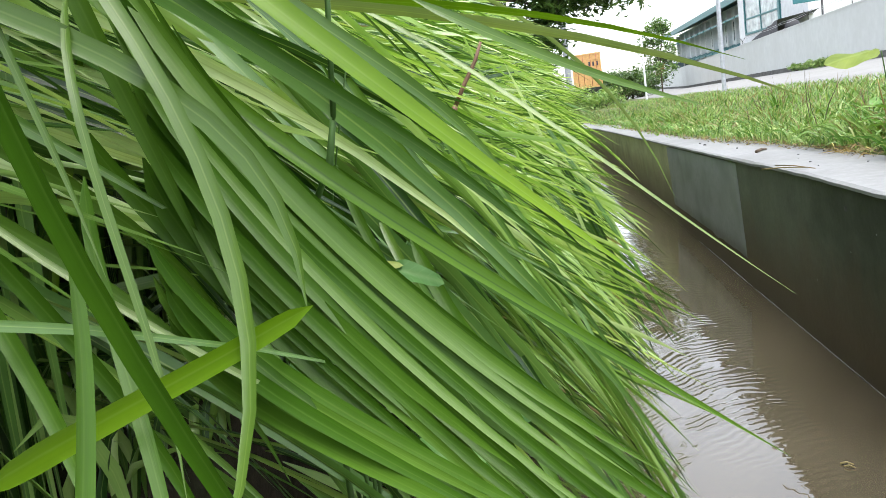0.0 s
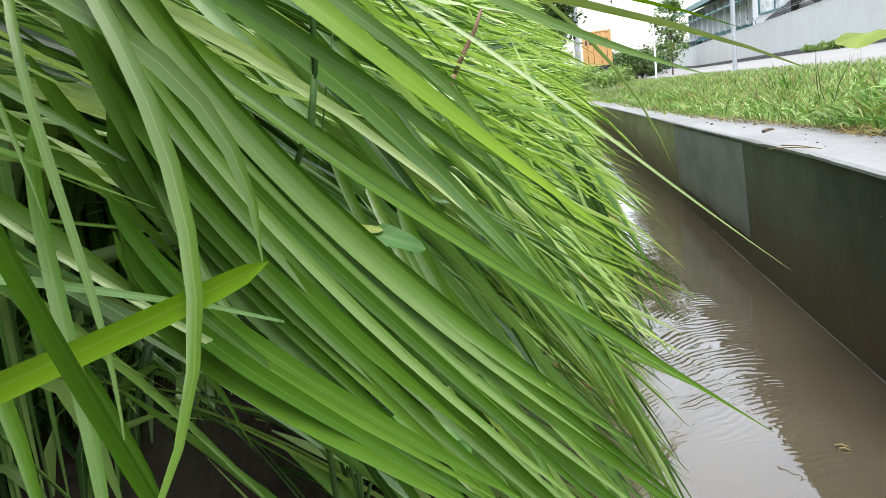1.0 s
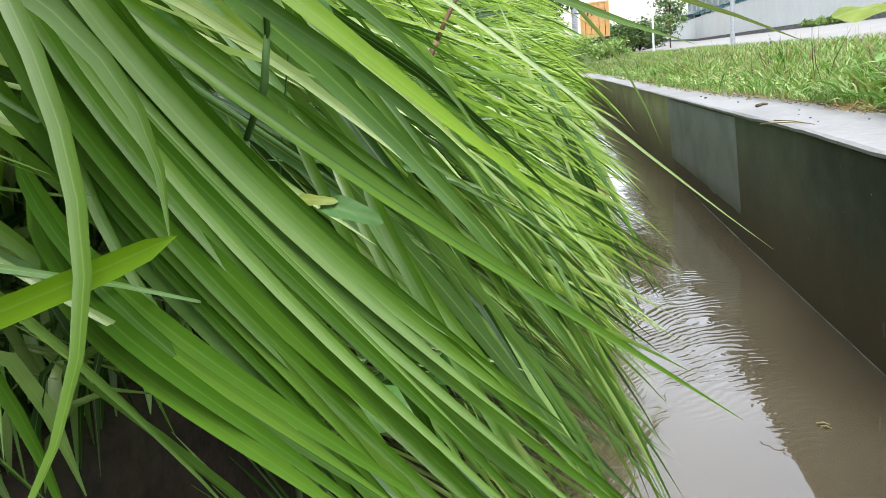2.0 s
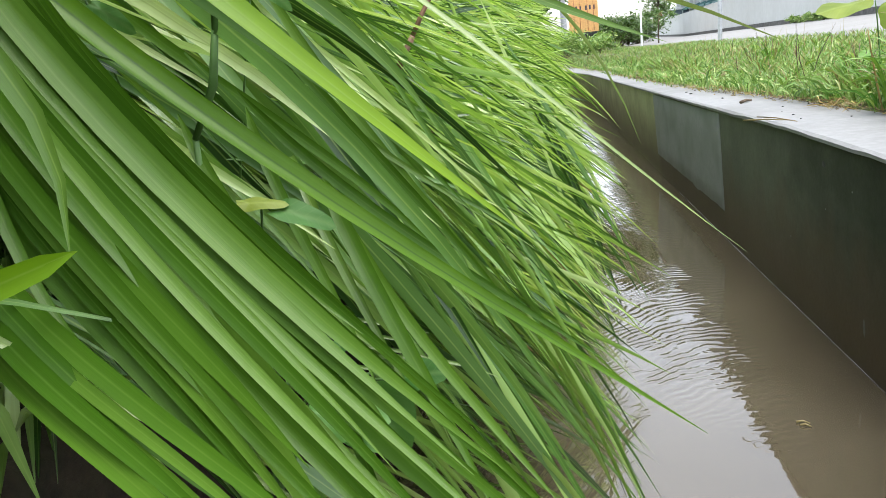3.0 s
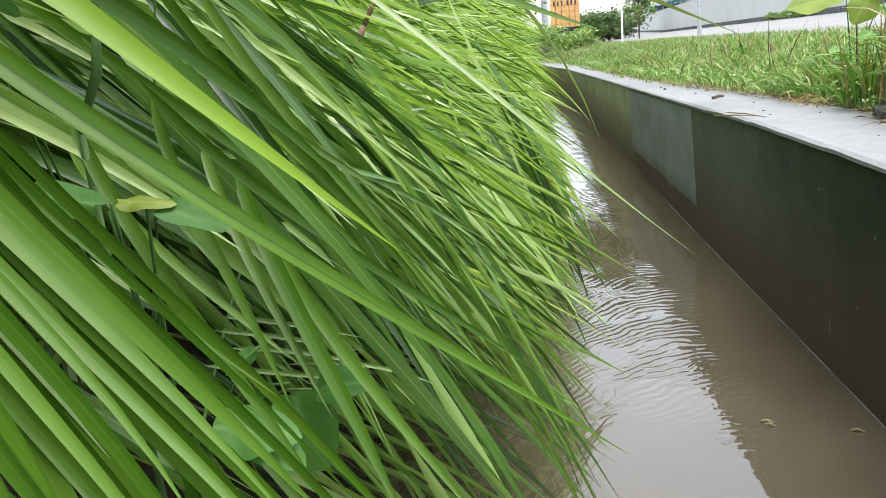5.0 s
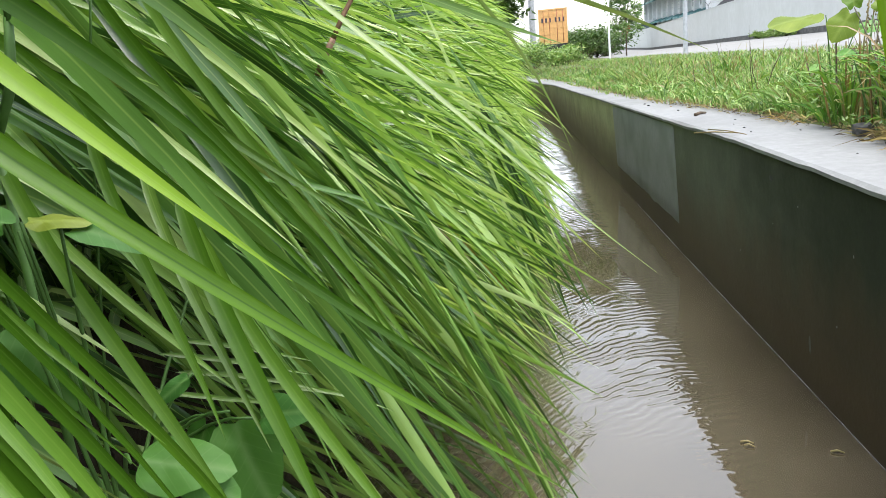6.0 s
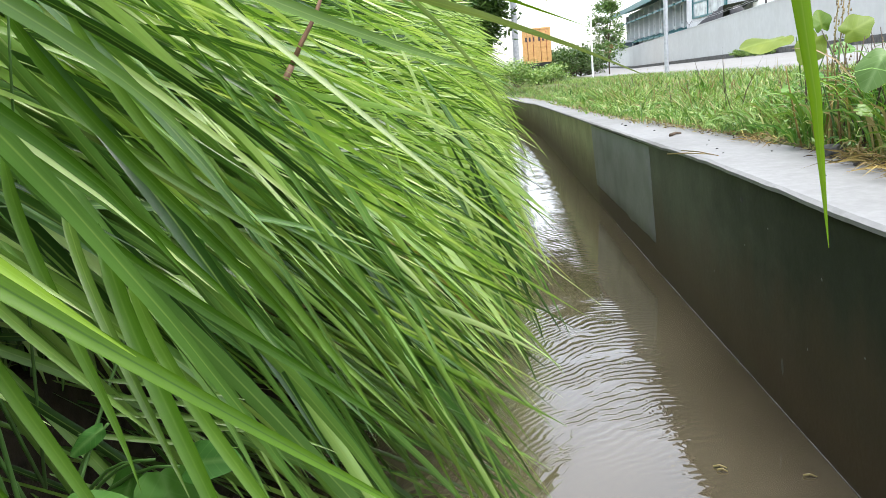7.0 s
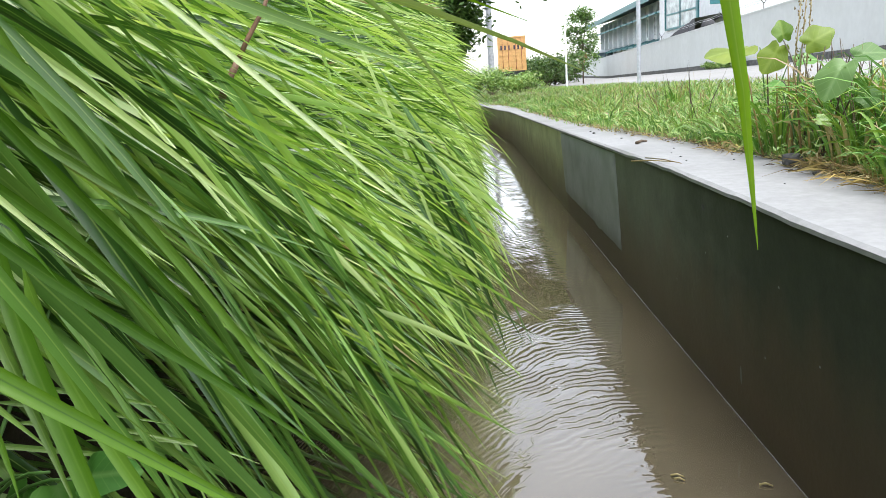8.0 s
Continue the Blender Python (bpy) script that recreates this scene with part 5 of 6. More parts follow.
leafy_plant("shade_weed", (-0.26, -0.3, 0.46), (
    ((-0.262, -0.372, 0.64), (0.35, -0.1, -0.8), (0.25, -0.85, 0.3), 0.056, 0.0, M_SHADELEAF),
    ((-0.19, -0.402, 0.557), (0.98, 0.0, -0.06), (0.0, -0.55, 0.8), 0.048, 0.0, M_SHADELEAF),
    ((-0.17, -0.395, 0.55), (0.9, -0.2, -0.35), (0.0, -0.5, 0.8), 0.036, 0.0, M_SHADELEAF),
    ((-0.157, -0.335, 0.553), (0.25, -0.1, -0.95), (0.2, -0.9, 0.25), 0.06, 0.0, M_SHADELEAF),
    ((-0.175, -0.322, 0.545), (-0.3, -0.2, -0.6), (-0.3, -0.8, 0.4), 0.045, 0.0, M_SHADELEAF),
    ((-0.14, -0.34, 0.55), (0.7, -0.2, 0.2), (0.2, -0.7, 0.7), 0.035, 0.0, M_SHADELEAF),
    ((-0.222, -0.09, 0.665), (0.4, -0.2, -0.9), (0.0, -0.8, 0.4), 0.034, 0.0, M_SHADELEAF),
), "broad-leaved green weed in the shade under the grass", 0.0016, 0.74)
leafy_plant("bank_weed", (-0.33, -0.2, 0.46), (
    ((-0.30, -0.36, 0.83), (0.7, -0.1, -0.5), (0.0, -0.8, 0.5), 0.03, 0.0, M_SHADELEAF),
    ((-0.21, -0.3, 0.84), (0.6, 0.0, -0.6), (0.2, -0.8, 0.4), 0.028, 0.03, M_SHADELEAF),
    ((-0.32, -0.35, 0.85), (-0.3, -0.1, 0.7), (0.0, -0.8, 0.5), 0.028, 0.0, M_SHADELEAF),
), "slender weed with small pale leaves among the grass", 0.0012, 0.42)


def build_stems():
    culm = empty("grass_culm", (-0.25, -0.36, 0.45), "dark green jointed grass stem standing in the tussock", "stem")
    o = Vector((0.25, 0.36, -0.45))
    for name, pts, radii in (("stem", [(-0.25, -0.36, 0.45), (-0.24, -0.38, 0.6), (-0.226, -0.4, 0.742)], [0.0026, 0.0026, 0.002]), ("joint", [(-0.226, -0.4, 0.74), (-0.207, -0.405, 0.77), (-0.198, -0.41, 0.8)], [0.0021, 0.0028, 0.0021]), ("stem", [(-0.198, -0.41, 0.798), (-0.189, -0.41, 0.872), (-0.185, -0.41, 0.98)], [0.002, 0.0019, 0.0014])):
        part(name, Shape().tube([Vector(p) + o for p in pts], radii, 8).mesh(name, M_STEM), culm)
    tw = empty("reed_stalk", (-0.29, 0.23, 0.46), "brown jointed dry stalk leaning out of the grass", "stem")
    a = Shape().tube([(0.0, 0.0, 0.0), (0.05, 0.004, 0.2), (0.083, 0.01, 0.3)], [0.004, 0.004, 0.0045], 8)
    part("stalk", a.mesh("stalk", M_STEM), tw)
    b = Shape().tube([(0.081, 0.01, 0.296), (0.09, 0.012, 0.315), (0.107, 0.015, 0.342)], [0.0052, 0.005, 0.0042], 8)
    part("sheath", b.mesh("sheath", M_TWIG), tw, "red-brown dry sheath")
    c = Shape().tube([(0.106, 0.015, 0.341), (0.122, 0.022, 0.37), (0.143, 0.03, 0.403), (0.155, 0.034, 0.43)], [0.0038, 0.0034, 0.003, 0.0022], 8)
    part("tip", c.mesh("tip", M_TWIG), tw)
    seed = empty("seed_stalk", (0.965, 1.22, 0.51), "dry brown seed stalk rising from the verge", "stem")
    rng = random.Random(4)
    for k in range(3):
        x = 0.012 * (k - 1)
        s = Shape().tube([(x, 0, 0), (x * 1.3, 0.01, 0.2), (x + 0.008, 0.0, 0.42)], [0.0022, 0.002, 0.0012], 6)
        part("stem", s.mesh("stem", M_DRY), seed)
        g = Shape()
        for q in range(26):
            z = 0.2 + 0.008 * q
            c0 = Vector((x * 1.2 + rng.gauss(0, 0.004), rng.gauss(0, 0.004), z))
            g.tube([c0, c0 + Vector((rng.gauss(0, 0.003), 0, 0.007))], [0.0024, 0.0008], 5)
        part("seed_head", g.mesh("seed_head", M_DRY), seed, kind="stuff")


    # upright dry stalks among the verge weeds
    for x, y, count, seed_no in ((0.93, 1.08, 9, 61), (1.0, 0.98, 7, 62), (0.95, 1.3, 6, 63), (0.98, 0.8, 7, 64)):
        rng = random.Random(seed_no)
        clump = empty("dry_stalks", (x, y, lawn_z(x, y) - 0.005), "clump of upright brown dry stalks on the verge", "stem", "dry stalk clumps")
        for k in range(count):
            bx, by, h = rng.gauss(0, 0.03), rng.gauss(0, 0.03), rng.uniform(0.12, 0.27)
            lean = Vector((rng.gauss(0, 0.03), rng.gauss(0, 0.03), h))
            st = Shape().tube(bezier((bx, by, 0), Vector((bx, by, 0)) + lean * 0.5 + Vector((rng.gauss(0, 0.008), 0, 0)), Vector((bx, by, 0)) + lean, 6), [0.0028, 0.0026, 0.0026, 0.0022, 0.0018, 0.0012], 6)
            part("stem", st.mesh("stem", rng.choice((M_BARK, M_STRAW, M_STEM))), clump)


M_STRAW = leaf_material("brown_straw", [(0.0, (0.13, 0.085, 0.03)), (0.5, (0.3, 0.21, 0.07)), (1.0, (0.5, 0.38, 0.15))], rib=(0.3, 0.22, 0.1), thin=0.1, rough=0.7)
build_stems()


def build_stone(loc, size, seed, label, name="stone", mat=M_STONE):
    bm = bmesh.new()
    bmesh.ops.create_icosphere(bm, subdivisions=2, radius=0.5)
    for v in bm.verts:
        c = v.co
        k = 1 + 0.35 * noise.noise((c.x * 3 + seed, c.y * 3, c.z * 3))
        v.co = Vector((max(-0.42, min(0.42, c.x * k)) * size[0], max(-0.4, min(0.4, c.y * k)) * size[1], max(-0.36, min(0.38, c.z * k)) * size[2]))
    me = bpy.data.meshes.new(name)
    bm.to_mesh(me)
    bm.free()
    me.materials.append(mat)
    ob = new(name, me)
    ob.location = (loc[0], loc[1], top_z(loc[1]) + 0.002 + 0.36 * size[2])
    ob.rotation_euler = (0, 0, seed)
    return tagged(ob, label, "stone")


build_stone((0.882, 1.06), (0.075, 0.06, 0.04), 1.3, "angular dark stone lying on the coping edge")
for n, (x, y, s) in enumerate(((0.72, 1.42, 0.009), (0.73, 1.55, 0.006), (0.7, 1.3, 0.006), (0.84, 0.98, 0.012), (0.86, 0.9, 0.016), (0.81, 1.25, 0.007), (0.74, 2.3, 0.012), (0.71, 2.75, 0.016), (0.72, 2.9, 0.012), (0.75, 0.8, 0.006), (0.78, 1.7, 0.008))):
    build_stone((x, y), (s * 1.0, s * 0.75, s * 0.55), 2.0 + n, "small dark crumb of earth on the coping", "crumb")


def build_stick(a, b, r, label, mat):
    st = Shape().tube([a, (Vector(a) + Vector(b)) / 2 + Vector((0, 0.002, 0.003)), b], [r, r * 0.9, r * 0.6], 7)
    tagged(new("twig", st.mesh("twig", mat)), label, "twig")


build_stick((0.722, 1.97, top_z(1.97) + 0.008), (0.772, 2.02, top_z(2.0) + 0.008), 0.006, "short brown twig lying on the coping", M_BARK)
build_stick((0.565, 1.36, TOP + 0.003), (0.655, 1.26, TOP + 0.006), 0.0022, "thin dry straw lying across the coping edge", M_DRY)
build_stick((0.615, 1.4, TOP + 0.005), (0.66, 1.21, TOP + 0.007), 0.0018, "thin dry straw lying across the coping edge", M_DRY)


def build_straw(x, y, count, seed, spread, label):
    """A loose heap of dry straw and dead stems at the foot of the verge plants."""
    rng = random.Random(seed)
    sh = Shape()
    for k in range(count):
        p = Vector((rng.gauss(0, spread[0]), rng.gauss(0, spread[1]), rng.uniform(0.002, 0.03) * rng.random()))
        an = rng.gauss(2.4, 0.9)
        d = Vector((math.cos(an), math.sin(an), rng.gauss(0.05, 0.12))) * rng.uniform(0.03, 0.1)
        q = p + d
        q.z = max(0.003, q.z)
        sh.blade([p, (p + q) / 2 + Vector((rng.gauss(0, 0.006), rng.gauss(0, 0.006), rng.uniform(0.002, 0.02))), q], rng.uniform(0.0025, 0.006), 0.4, rng.uniform(0, 3), 0.5, 1.0, mi=rng.choice((0, 0, 1)))
    ob = new("straw_heap", sh.mesh("straw_heap", [M_STRAW, M_DRY]))
    ob.location = (x, y, top_z(y) + 0.003)
    return tagged(ob, label, "straw", "straw on the coping", kind="stuff")


for (ax, ay), (bx, by) in (((0.447, 0.553), (0.47, 0.545)), ((0.45, 0.54), (0.468, 0.532)), ((0.594, 0.505), (0.616, 0.498))):
    build_stick((ax, ay, 0.0025), (bx, by, 0.0025), 0.0022, "short pale straw floating on the muddy water", M_DRY)
build_straw(0.915, 0.88, 130, 5, (0.035, 0.07), "heap of dry orange-brown straw under the verge weeds")
build_straw(0.9, 0.66, 110, 6, (0.04, 0.08), "heap of dry orange-brown straw under the verge weeds")
build_straw(0.87, 1.42, 34, 7, (0.025, 0.09), "scatter of grey-brown dead stems on the coping")


# ---- street furniture and distance ----
def build_pole(name, loc, height, r0, r1, mat, label):
    sh = Shape()
    sh.tube([(0, 0, 0), (0, 0, 0.02), (0, 0, height * 0.5), (0, 0, height)], [r0 * 1.05, r0, (r0 + r1) / 2, r1], 14)
    sh.tube([(0, 0, 0), (0, 0, 0.04)], r0 * 1.25, 14)
    ob = new(name, sh.mesh(name, mat))
    ob.location = loc
    return tagged(ob, label, "pole", "roadside poles")


M_POLE = rough_surface("pole_concrete", (0.22, 0.23, 0.25), (0.36, 0.37, 0.39), 12, 0.8, 0.003)
build_pole("utility_pole", (1.43, 28.5, lawn_z(1.43, 28.5) - 0.02), 9.3, 0.12, 0.09, M_POLE, "tall grey concrete utility pole behind the verge")
build_pole("lamp_pole", (5.2, 20.7, land_z(20.7) - 0.05), 7.3, 0.06, 0.05, M_STEEL, "slim galvanised steel lamp pole by the road")
build_pole("flag_pole", (5.8, 39, land_z(39) - 0.05), 4.05, 0.05, 0.04, M_WHITE, "thin white pole beside the road")


def build_container():
    w, h, ln = 2.44, 2.9, 12.0
    c = empty("freight_container", (4.95, 65.5, 1.25), "orange corrugated freight container with closed double doors", "container")
    c.rotation_euler = (0, 0, radians(-4))
    body = Shape()
    body.box((-w / 2, 0.05, 0), (w / 2, ln, h), bevel=0.02)
    part("body", body.mesh("body", M_ORANGE, False), c)
    fr = Shape()
    for lo, hi in (((-w / 2, -0.04, 0), (-w / 2 + 0.1, 0.06, h)), ((w / 2 - 0.1, -0.04, 0), (w / 2, 0.06, h)), ((-w / 2, -0.04, h - 0.12), (w / 2, 0.06, h)), ((-w / 2, -0.04, 0), (w / 2, 0.06, 0.14))):
        fr.box(lo, hi, bevel=0.01)
    part("door_frame", fr.mesh("door_frame", M_ORANGE, False), c)
    for sx in (-1, 1):
        d = Shape()
        a, b = sorted((sx * 0.02, sx * (w / 2 - 0.11)))
        d.box((a, 0.0, 0.15), (b, 0.045, h - 0.13))
        for k in range(5):
            z = 0.3 + 0.5 * k
            d.box((a + 0.06, -0.035, z), (b - 0.06, 0.0, z + 0.26), bevel=0.015)
        door = part("door", d.mesh("door", M_ORANGE, False), c)
        for f in (0.3, 0.75):
            r = Shape().tube([(a + (b - a) * f, -0.06, 0.1), (a + (b - a) * f, -0.06, h - 0.1)], 0.02, 8)
            part("locking_bar", r.mesh("locking_bar", M_RUST), door)
        t = Shape()
        for k in range(3):
            x = a + (b - a) * (0.2 + 0.3 * k)
            t.box((x - 0.075, -0.045, 1.8), (x + 0.075, -0.037, 2.16))
        part("marking", t.mesh("marking", M_INK, False), door, "dark unreadable marking bars")
    tr = empty("trailer", (4.95, 65.5, -0.3), "dark steel trailer under the orange container", "trailer")
    tr.rotation_euler = (0, 0, radians(-4))
    ch = Shape().box((-1.1, 0.1, 1.3), (1.1, 11.9, 1.54), bevel=0.02).box((-0.8, 0.6, 0.5), (0.8, 3.2, 1.32), bevel=0.02)
    part("chassis", ch.mesh("chassis", M_DARK, False), tr)
    tyre = Shape().tube([(-0.13, 0, 0), (-0.1, 0, 0), (0.1, 0, 0), (0.13, 0, 0)], [0.42, 0.5, 0.5, 0.42], 20).mesh("tyre", M_RUBBER)
    for y in (1.2, 2.5):
        for x in (-0.95, 0.95):
            part("tyre", tyre, tr, m=Matrix.Translation((x, y, 0.48)))


build_container()


def build_tree(name, base, trunk_h, crown_c, crown_r, leaves, leaf, seed, label, mat=None, clumps=40, trunk_r=0.14, limbs=(), layers=0):
    rng = random.Random(seed)
    t = empty(name, base, label, "tree")
    cc = Vector(crown_c)
    trunk = Shape()
    trunk.tube(bezier((0, 0, -0.1), (cc.x * 0.2, cc.y * 0.2, trunk_h * 0.7), cc, 9), [trunk_r * (1.15 - 0.12 * i) for i in range(9)], 10)
    hubs = []
    for k in range(clumps):
        d = Vector((rng.gauss(0, 1), rng.gauss(0, 1), rng.gauss(0, 1))).normalized() * rng.uniform(0.35, 1.0) ** 0.5
        hubs.append((cc + Vector((d.x * crown_r[0], d.y * crown_r[1], d.z * crown_r[2])), rng.uniform(0.16, 0.34)))
    if layers:
        hubs = []
        for k in range(clumps):
            f = (k % layers) / (layers - 1)
            an = rng.uniform(0, 6.28)
            out = rng.uniform(0.2, 1.0) * (1.05 - 0.75 * f)
            hubs.append((cc + Vector((math.cos(an) * crown_r[0] * out, math.sin(an) * crown_r[1] * out, crown_r[2] * (2 * f - 1) + rng.gauss(0, 0.15))), rng.uniform(0.16, 0.3)))
    hubs += [(Vector(p), r) for p, r in limbs for _ in range(5)]
    for h, _ in hubs[::2]:
        s = Vector((cc.x * 0.5, cc.y * 0.5, trunk_h * rng.uniform(0.6, 1.0)))
        trunk.tube(bezier(s, (s + h) / 2 + Vector((0, 0, 0.25 * crown_r[2])), h, 5), [trunk_r * 0.35, trunk_r * 0.28, trunk_r * 0.2, trunk_r * 0.13, trunk_r * 0.06], 6)
    part("trunk", trunk.mesh("trunk", M_BARK), t)
    crown = Shape()
    mean = sum(crown_r) / 3
    for k in range(leaves):
        h, r = hubs[k % len(hubs)]
        d = Vector((rng.gauss(0, 1), rng.gauss(0, 1), rng.gauss(0, 0.7)))
        p = h + d * r * mean * 0.62
        q = leaf_card(rng, p, leaf * rng.uniform(0.6, 1.3), Vector((rng.gauss(0, 0.7), rng.gauss(0, 0.7), 1)))
        crown.add(q, [[0, 1, 2, 3]], [(0.5, 0), (0, 0.5), (0.5, 1), (1, 0.5)])
    part("crown", crown.mesh("crown", mat or M_TREE, False), t)
    return t


build_tree("bank_tree", (-1.9, 12.0, 0.6), 2.4, (1.0, 0.3, 3.2), (1.25, 2.0, 2.7), 27000, 0.075, 3, "dark green broadleaf tree standing on the grassy bank", clumps=130,
           limbs=[((2.3 + 0.4 * (k % 4) + 0.1 * (k // 4), 0.3 * (k % 3) - 0.2, 1.8 + 0.42 * (k // 4)), 0.17) for k in range(16)] + [((2.2, 0.0, 1.15), 0.13), ((2.05, 0.2, 0.8), 0.12), ((2.28, 0.1, 1.6), 0.13), ((1.9, 0.0, 1.3), 0.14), ((1.75, 0.1, 0.9), 0.14)])

build_tree("layered_tree", (9.15, 54.0, -0.1), 3.1, (0, 0, 3.45), (1.75, 1.75, 1.5), 2600, 0.15, 8, "small green tree with layered foliage by the road", clumps=54, trunk_r=0.05, layers=6, mat=M_SOFTLEAF)


def build_shrubs():
    rng = random.Random(21)
    spots = [(8.6 + 1.0 * i + rng.uniform(-0.4, 0.4), 84 + 2.0 * i + rng.uniform(-3, 3), -0.6, rng.uniform(2.2, 3.0)) for i in range(6)]
    spots += [(0.9, 17.5, 0.34, 0.42), (1.5, 19, 0.3, 0.45), (2.1, 22, 0.25, 0.5), (0.7, 21, 0.32, 0.6), (2.6, 27, 0.16, 0.5), (1.2, 25, 0.28, 0.7)]
    spots += [(*by_wall(s, 9.55, road_z(s, 9.5) - 0.02), 0.34) for s in (35.5, 37.2, 38.6, 40.3)]
    for x, y, z, r in spots:
        s = empty("shrub", (x, y, z), "leafy green shrub in the distance" if r > 1 else "low leafy weed at the foot of the boundary wall" if x > 9 else "low leafy shrub at the end of the verge", "shrub", "shrubs")
        stem, crown = Shape(), Shape()
        hubs = []
        for k in range(14):
            d = Vector((rng.gauss(0, 0.5) * r, rng.gauss(0, 0.5) * r, r * rng.uniform(0.3, 1.05)))
            hubs.append(d)
            stem.tube([(0, 0, 0), d * 0.5 + Vector((0, 0, 0.1 * r)), d], [0.014 * r, 0.009 * r, 0.004 * r], 5)
        for k in range(1400):
            p = hubs[k % 14] + Vector((rng.gauss(0, 1), rng.gauss(0, 1), rng.gauss(0, 0.8))) * 0.17 * r
            crown.add(leaf_card(rng, p, (0.2 if r > 1 else 0.045) * rng.uniform(0.6, 1.4), Vector((rng.gauss(0, 0.8), rng.gauss(0, 0.8), 1))), [[0, 1, 2, 3]], [(0.5, 0), (0, 0.5), (0.5, 1), (1, 0.5)])
        part("branchwork", stem.mesh("branchwork", M_BARK), s)
        part("crown", crown.mesh("crown", M_TREE if r > 1 else M_LAWN, False), s)


build_shrubs()


def build_house():
    """Long two-storey white building with teal eaves and awnings, behind the boundary wall."""
    a, b = Vector((24.9, 128.0, 0)), Vector((22.7, 66.0, 0))
    u = (b - a).normalized()
    ln = (b - a).length
    h = new("factory_building")
    h.matrix_basis = Matrix.Translation(a) @ Matrix.Rotation(math.atan2(u.y, u.x), 4, "Z")
    tagged(h, "long white building with teal eaves and awnings behind the wall", "building")
    part("wall", Shape().box((0, 0.0, 0), (ln, 12, 8.0)).mesh("wall", M_WHITE, False), h)
    roof = Shape()
    roof.add([(-1, -2.6, 7.7), (ln + 1, -2.6, 7.7), (ln + 1, 6, 9.7), (-1, 6, 9.7), (-1, 14.6, 7.7), (ln + 1, 14.6, 7.7), (-1, -2.6, 8.05), (ln + 1, -2.6, 8.05), (ln + 1, 6, 10.05), (-1, 6, 10.05)],
             [[0, 1, 7, 6], [6, 7, 8, 9], [0, 3, 2, 1], [9, 8, 5, 4], [0, 6, 9, 3], [1, 2, 8, 7]])
    part("roof", roof.mesh("roof", M_TEAL, False), h)
    part("fascia", Shape().box((-1, -2.72, 7.45), (ln + 1, -2.6, 8.1)).mesh("fascia", M_TEAL, False), h)
    n = 15
    for k in range(n):
        x = 2.5 + k * (ln - 5) / (n - 1)
        for z, tall in ((1.4, 2.0), (4.2, 2.2)):
            w = Shape().box((x - 0.75, -0.05, z), (x + 0.75, 0.02, z + tall))
            win = part("window", w.mesh("window", M_STEEL, False), h)
            for sx in (-0.36, 0.36):
                g = Shape().box((x + sx - 0.3, -0.07, z + 0.1), (x + sx + 0.3, -0.045, z + tall - 0.1))
                part("pane", g.mesh("pane", M_PANE, False), win)
        for z, out in ((6.75, 2.3), (3.9, 1.5)):
            aw = Shape().add([(x - 1.7, 0, z), (x + 1.7, 0, z), (x + 1.7, -out, z - 0.55), (x - 1.7, -out, z - 0.55), (x - 1.7, 0, z - 0.12), (x + 1.7, 0, z - 0.12), (x + 1.7, -out, z - 0.75), (x - 1.7, -out, z - 0.75)],
                             [[0, 1, 2, 3], [7, 6, 5, 4], [3, 2, 6, 7], [0, 3, 7, 4], [1, 5, 6, 2]])
            part("awning", aw.mesh("awning", M_TEAL, False), h)
        for dx in (-2.1, 2.1):
            col = Shape().box((x + dx - 0.22, -0.5, 0), (x + dx + 0.22, 0.0, 7.7))
            part("column", col.mesh("column", M_WHITE, False), h)


M_PANE = plain("window_glass", (0.12, 0.16, 0.19), 0.12, 0.0, 0.6, 0.5)


def build_annex():
    """Taller white block nearer to the road, with one large teal-framed window."""
    h = new("annex_building")
    h.matrix_basis = Matrix.Translation((16.75, 62.0, 0)) @ Matrix.Rotation(radians(-87), 4, "Z")
    tagged(h, "white annex block with a large teal-framed window", "building")
    part("wall", Shape().box((0, 0, 0), (13.0, 5, 9.5)).mesh("wall", M_WHITE, False), h)
    part("roof", Shape().box((-0.4, -0.5, 9.5), (13.4, 5.4, 9.75), bevel=0.03).mesh("roof", M_TEAL, False), h)
    fr = Shape()
    for lo, hi in (((1.6, -0.12, 3.4), (1.75, 0.05, 7.2)), ((8.3, -0.12, 3.4), (8.65, 0.05, 7.2)), ((1.6, -0.12, 7.05), (8.65, 0.05, 7.2)), ((1.6, -0.12, 3.4), (8.65, 0.05, 3.55)), ((4.9, -0.1, 3.4), (5.0, 0.04, 7.2)), ((1.6, -0.1, 4.5), (8.65, 0.04, 4.62))):
        fr.box(lo, hi)
    win = part("window", fr.mesh("window", M_TEAL, False), h)
    for x0, x1 in ((1.75, 4.9), (5.0, 8.3)):
        for z0, z1 in ((3.55, 4.5), (4.62, 7.05)):
            part("pane", Shape().box((x0, -0.04, z0), (x1, -0.02, z1)).mesh("pane", M_CURTAIN, False), win)


M_CURTAIN = plain("curtained_glass", (0.42, 0.48, 0.5), 0.15, 0.0, 1.3, 0.45)


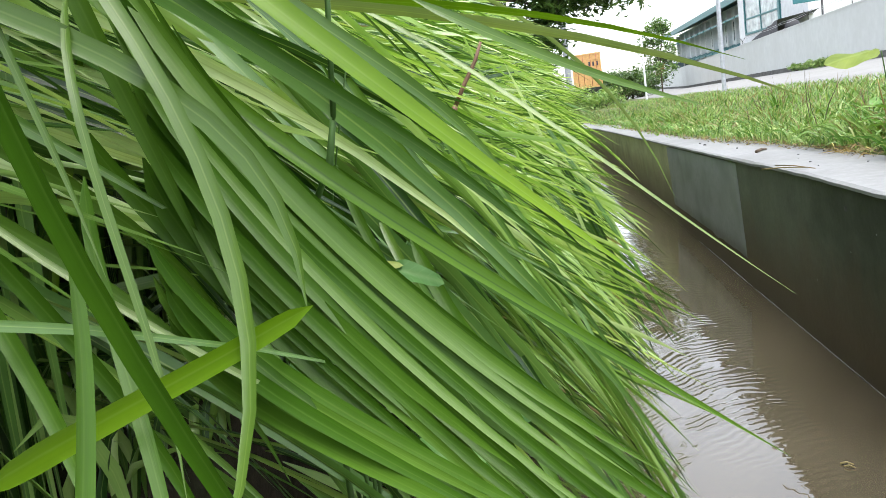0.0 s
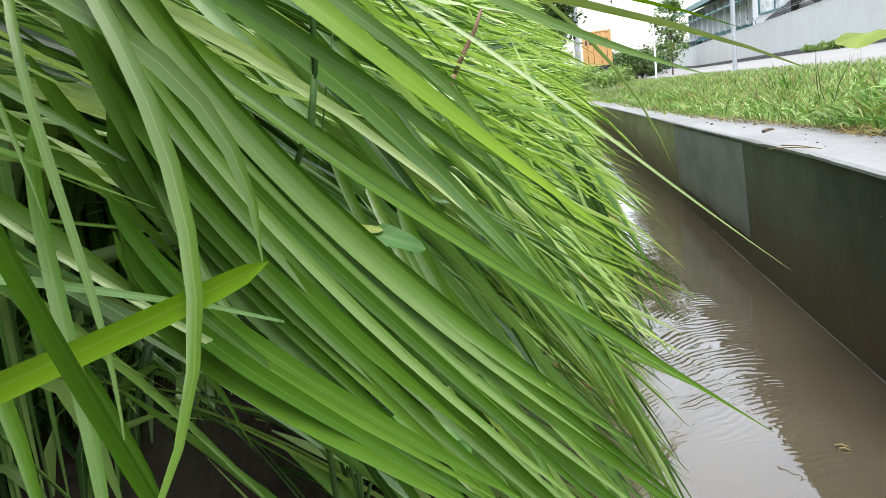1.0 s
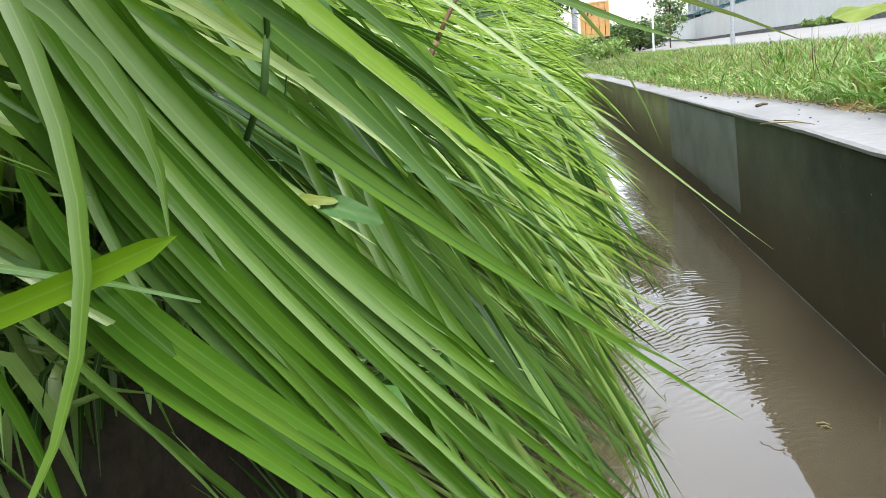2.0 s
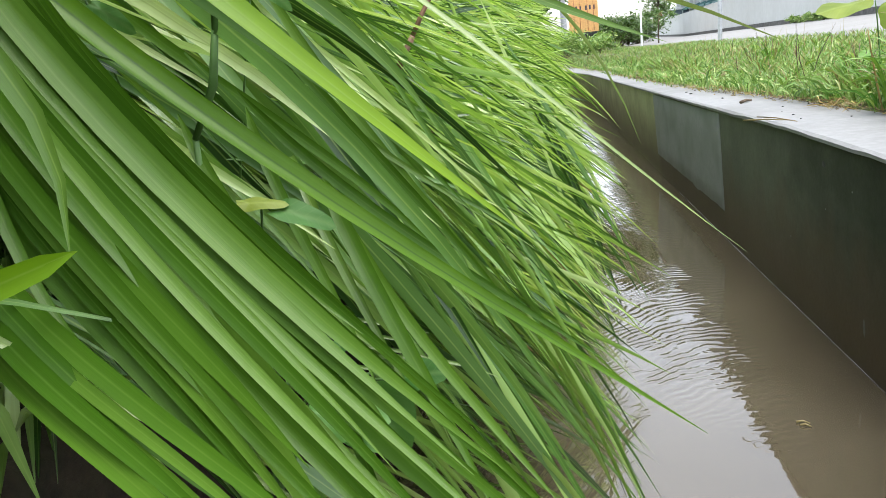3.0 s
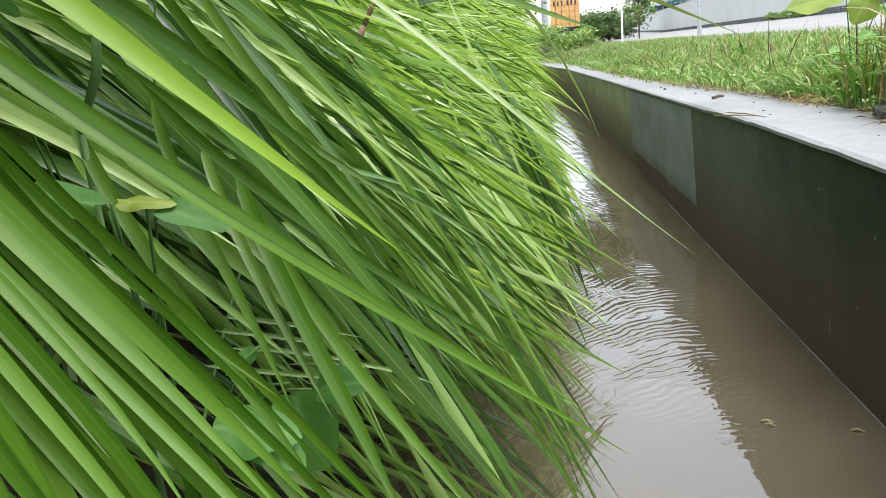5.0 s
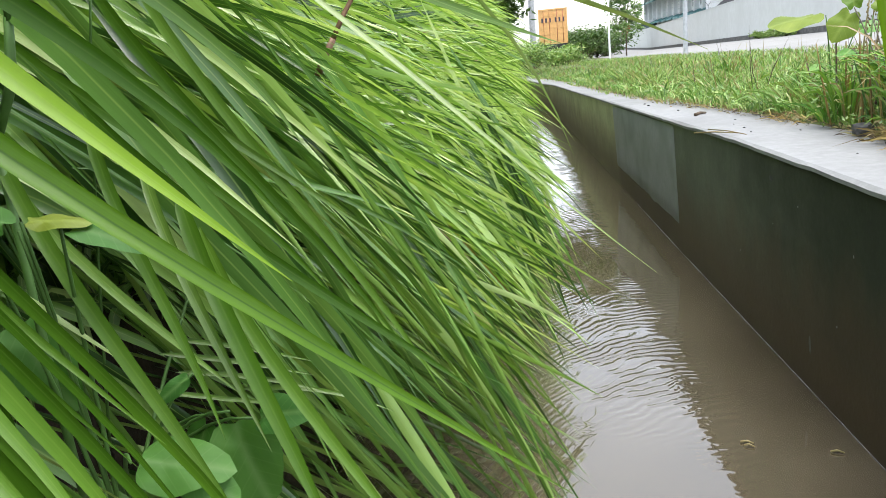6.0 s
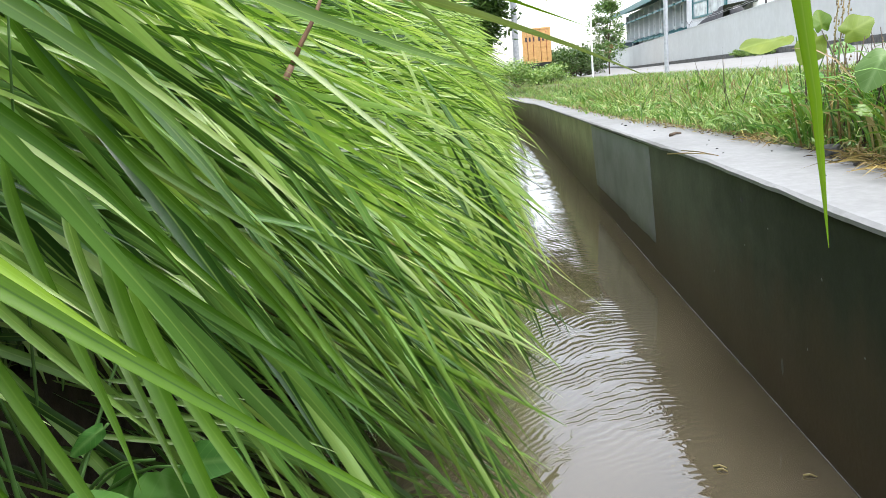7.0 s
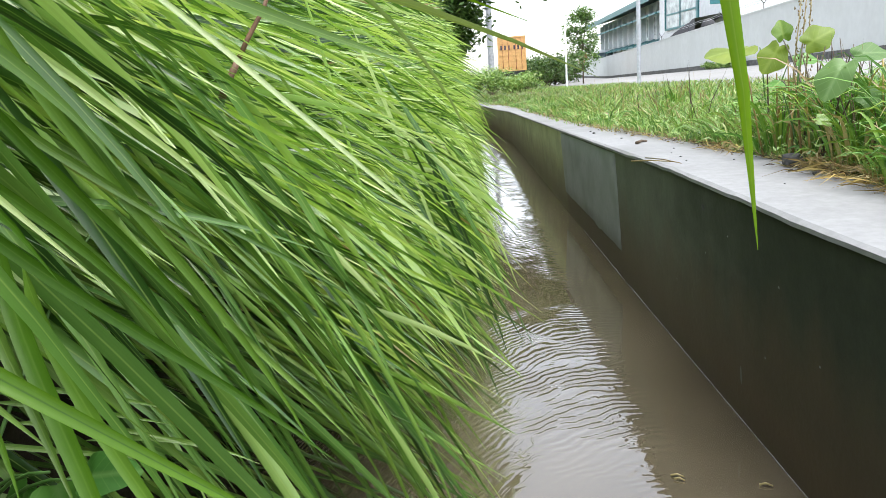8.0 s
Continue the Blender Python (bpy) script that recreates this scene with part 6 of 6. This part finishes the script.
def build_yard():
    """Things that show over the boundary wall."""
    net = empty("shade_roof", (15.4, 51.8, 1.7), "dark grey sagging shade-net roof on thin posts", "roof")
    vs = [(-0.3 + 0.04 * k, -4.2 + 8.4 * k / 12, 0.7 + 1.1 * (1 - k / 12) ** 0.7 + 0.1 * noise.noise((k * 0.7, 0, 0)) - d) for d in (0, 0.9) for k in range(13)]
    back = [(x + 2.5, y, z + 0.3) for x, y, z in vs[:13]]
    fs = [[k, k + 1, 14 + k, 13 + k] for k in range(12)] + [[k + 26, k + 27, k + 1, k] for k in range(12)]
    part("net", mesh_from("net", vs + back, fs, [M_DARKNET], smooth=False), net)
    for y in (-4, 0, 4):
        part("post", Shape().tube([(0, y, -1.2), (0, y, 1.0)], 0.05, 8).mesh("post", M_STEEL), net)
    dish = empty("satellite_dish", (14.7, 43.6, 2.8), "small dark satellite dish above the wall", "dish")
    d = Shape()
    rings = [(0.03, 0.0), (0.2, 0.03), (0.34, 0.09), (0.42, 0.16)]
    d.tube([(0, z, 0) for _, z in rings], [r for r, _ in rings], 20)
    part("reflector", d.mesh("reflector", M_DARK), dish)
    part("arm", Shape().tube([(0, 0.02, -0.2), (0, 0.5, 0.05)], 0.02, 6).tube([(0, 0, 0), (0, -0.1, -1.0)], 0.03, 6).mesh("arm", M_DARK), dish)
    van = empty("parked_truck", (23.4, 118.0, 0.0), "white box truck parked behind the boundary wall", "truck")
    van.rotation_euler, van.scale = (0, 0, radians(12)), (1.6, 1.6, 1.6)
    part("body", Shape().box((-1.9, -0.9, 0.35), (1.9, 0.9, 1.5), bevel=0.12).box((-1.7, -0.82, 1.45), (1.5, 0.82, 2.35), bevel=0.18).mesh("body", M_WHITE), van)
    for x0, x1 in ((-1.5, -0.4), (-0.25, 1.1)):
        part("window", Shape().box((x0, -0.86, 1.6), (x1, -0.8, 2.1), bevel=0.02).mesh("window", M_PANE, False), van)
    for x in (-1.2, 1.2):
        part("wheel", Shape().tube([(x, -0.95, 0.33), (x, -0.75, 0.33)], 0.33, 16).mesh("wheel", M_RUBBER), van)
    shed = empty("brick_shed", (23.8, 136.0, 0.0), "small red-brown shed behind the boundary wall", "shed")
    part("wall", Shape().box((-1.6, -1.2, 0), (1.6, 1.2, 4.0)).mesh("wall", M_RUST, False), shed)
    part("roof", Shape().box((-1.8, -1.4, 4.0), (1.8, 1.4, 4.15), bevel=0.02).mesh("roof", M_STEEL, False), shed)
    sg = empty("sign_post", (13.9, 37.2, 2.5), "teal sign panel on a steel post at the wall", "sign")
    part("post", Shape().tube([(0, 0, -2.2), (0, 0, 1.4)], 0.05, 8).mesh("post", M_DARK), sg)
    part("panel", Shape().box((-1.3, -0.05, 1.0), (0.0, 0.03, 1.9), bevel=0.01).mesh("panel", M_TEAL, False), sg)
    # wires along the wall and one across the sky
    for d, z in ((10.0, 0.3), (10.1, 0.42)):
        pts = [by_wall(s, d, wall_head(s) + 0.06 + z - 0.04 * math.sin(math.pi * (s % 5) / 5)) for s in range(12, 60)]
        tagged(new("fence_wire", Shape().tube(pts, 0.008, 5).mesh("fence_wire", M_STEEL)), "thin steel wire strung along the wall top", "wire", "wires on the wall")
    pts = [Vector((1.43, 28.5, 8.6)) + Vector((9.5, 18, 0.2)) * (k / 20) - Vector((0, 0, 4.8 * (1 - abs(k / 10 - 1) ** 2) * 0.12)) for k in range(21)]
    tagged(new("power_cable", Shape().tube(pts, 0.012, 5).mesh("power_cable", M_DARK)), "thin dark power cable between the poles", "cable")


M_DARKNET = plain("shade_net", (0.09, 0.09, 0.1), 0.9, grain=14, amount=0.35)
build_annex()
build_yard()
build_house()
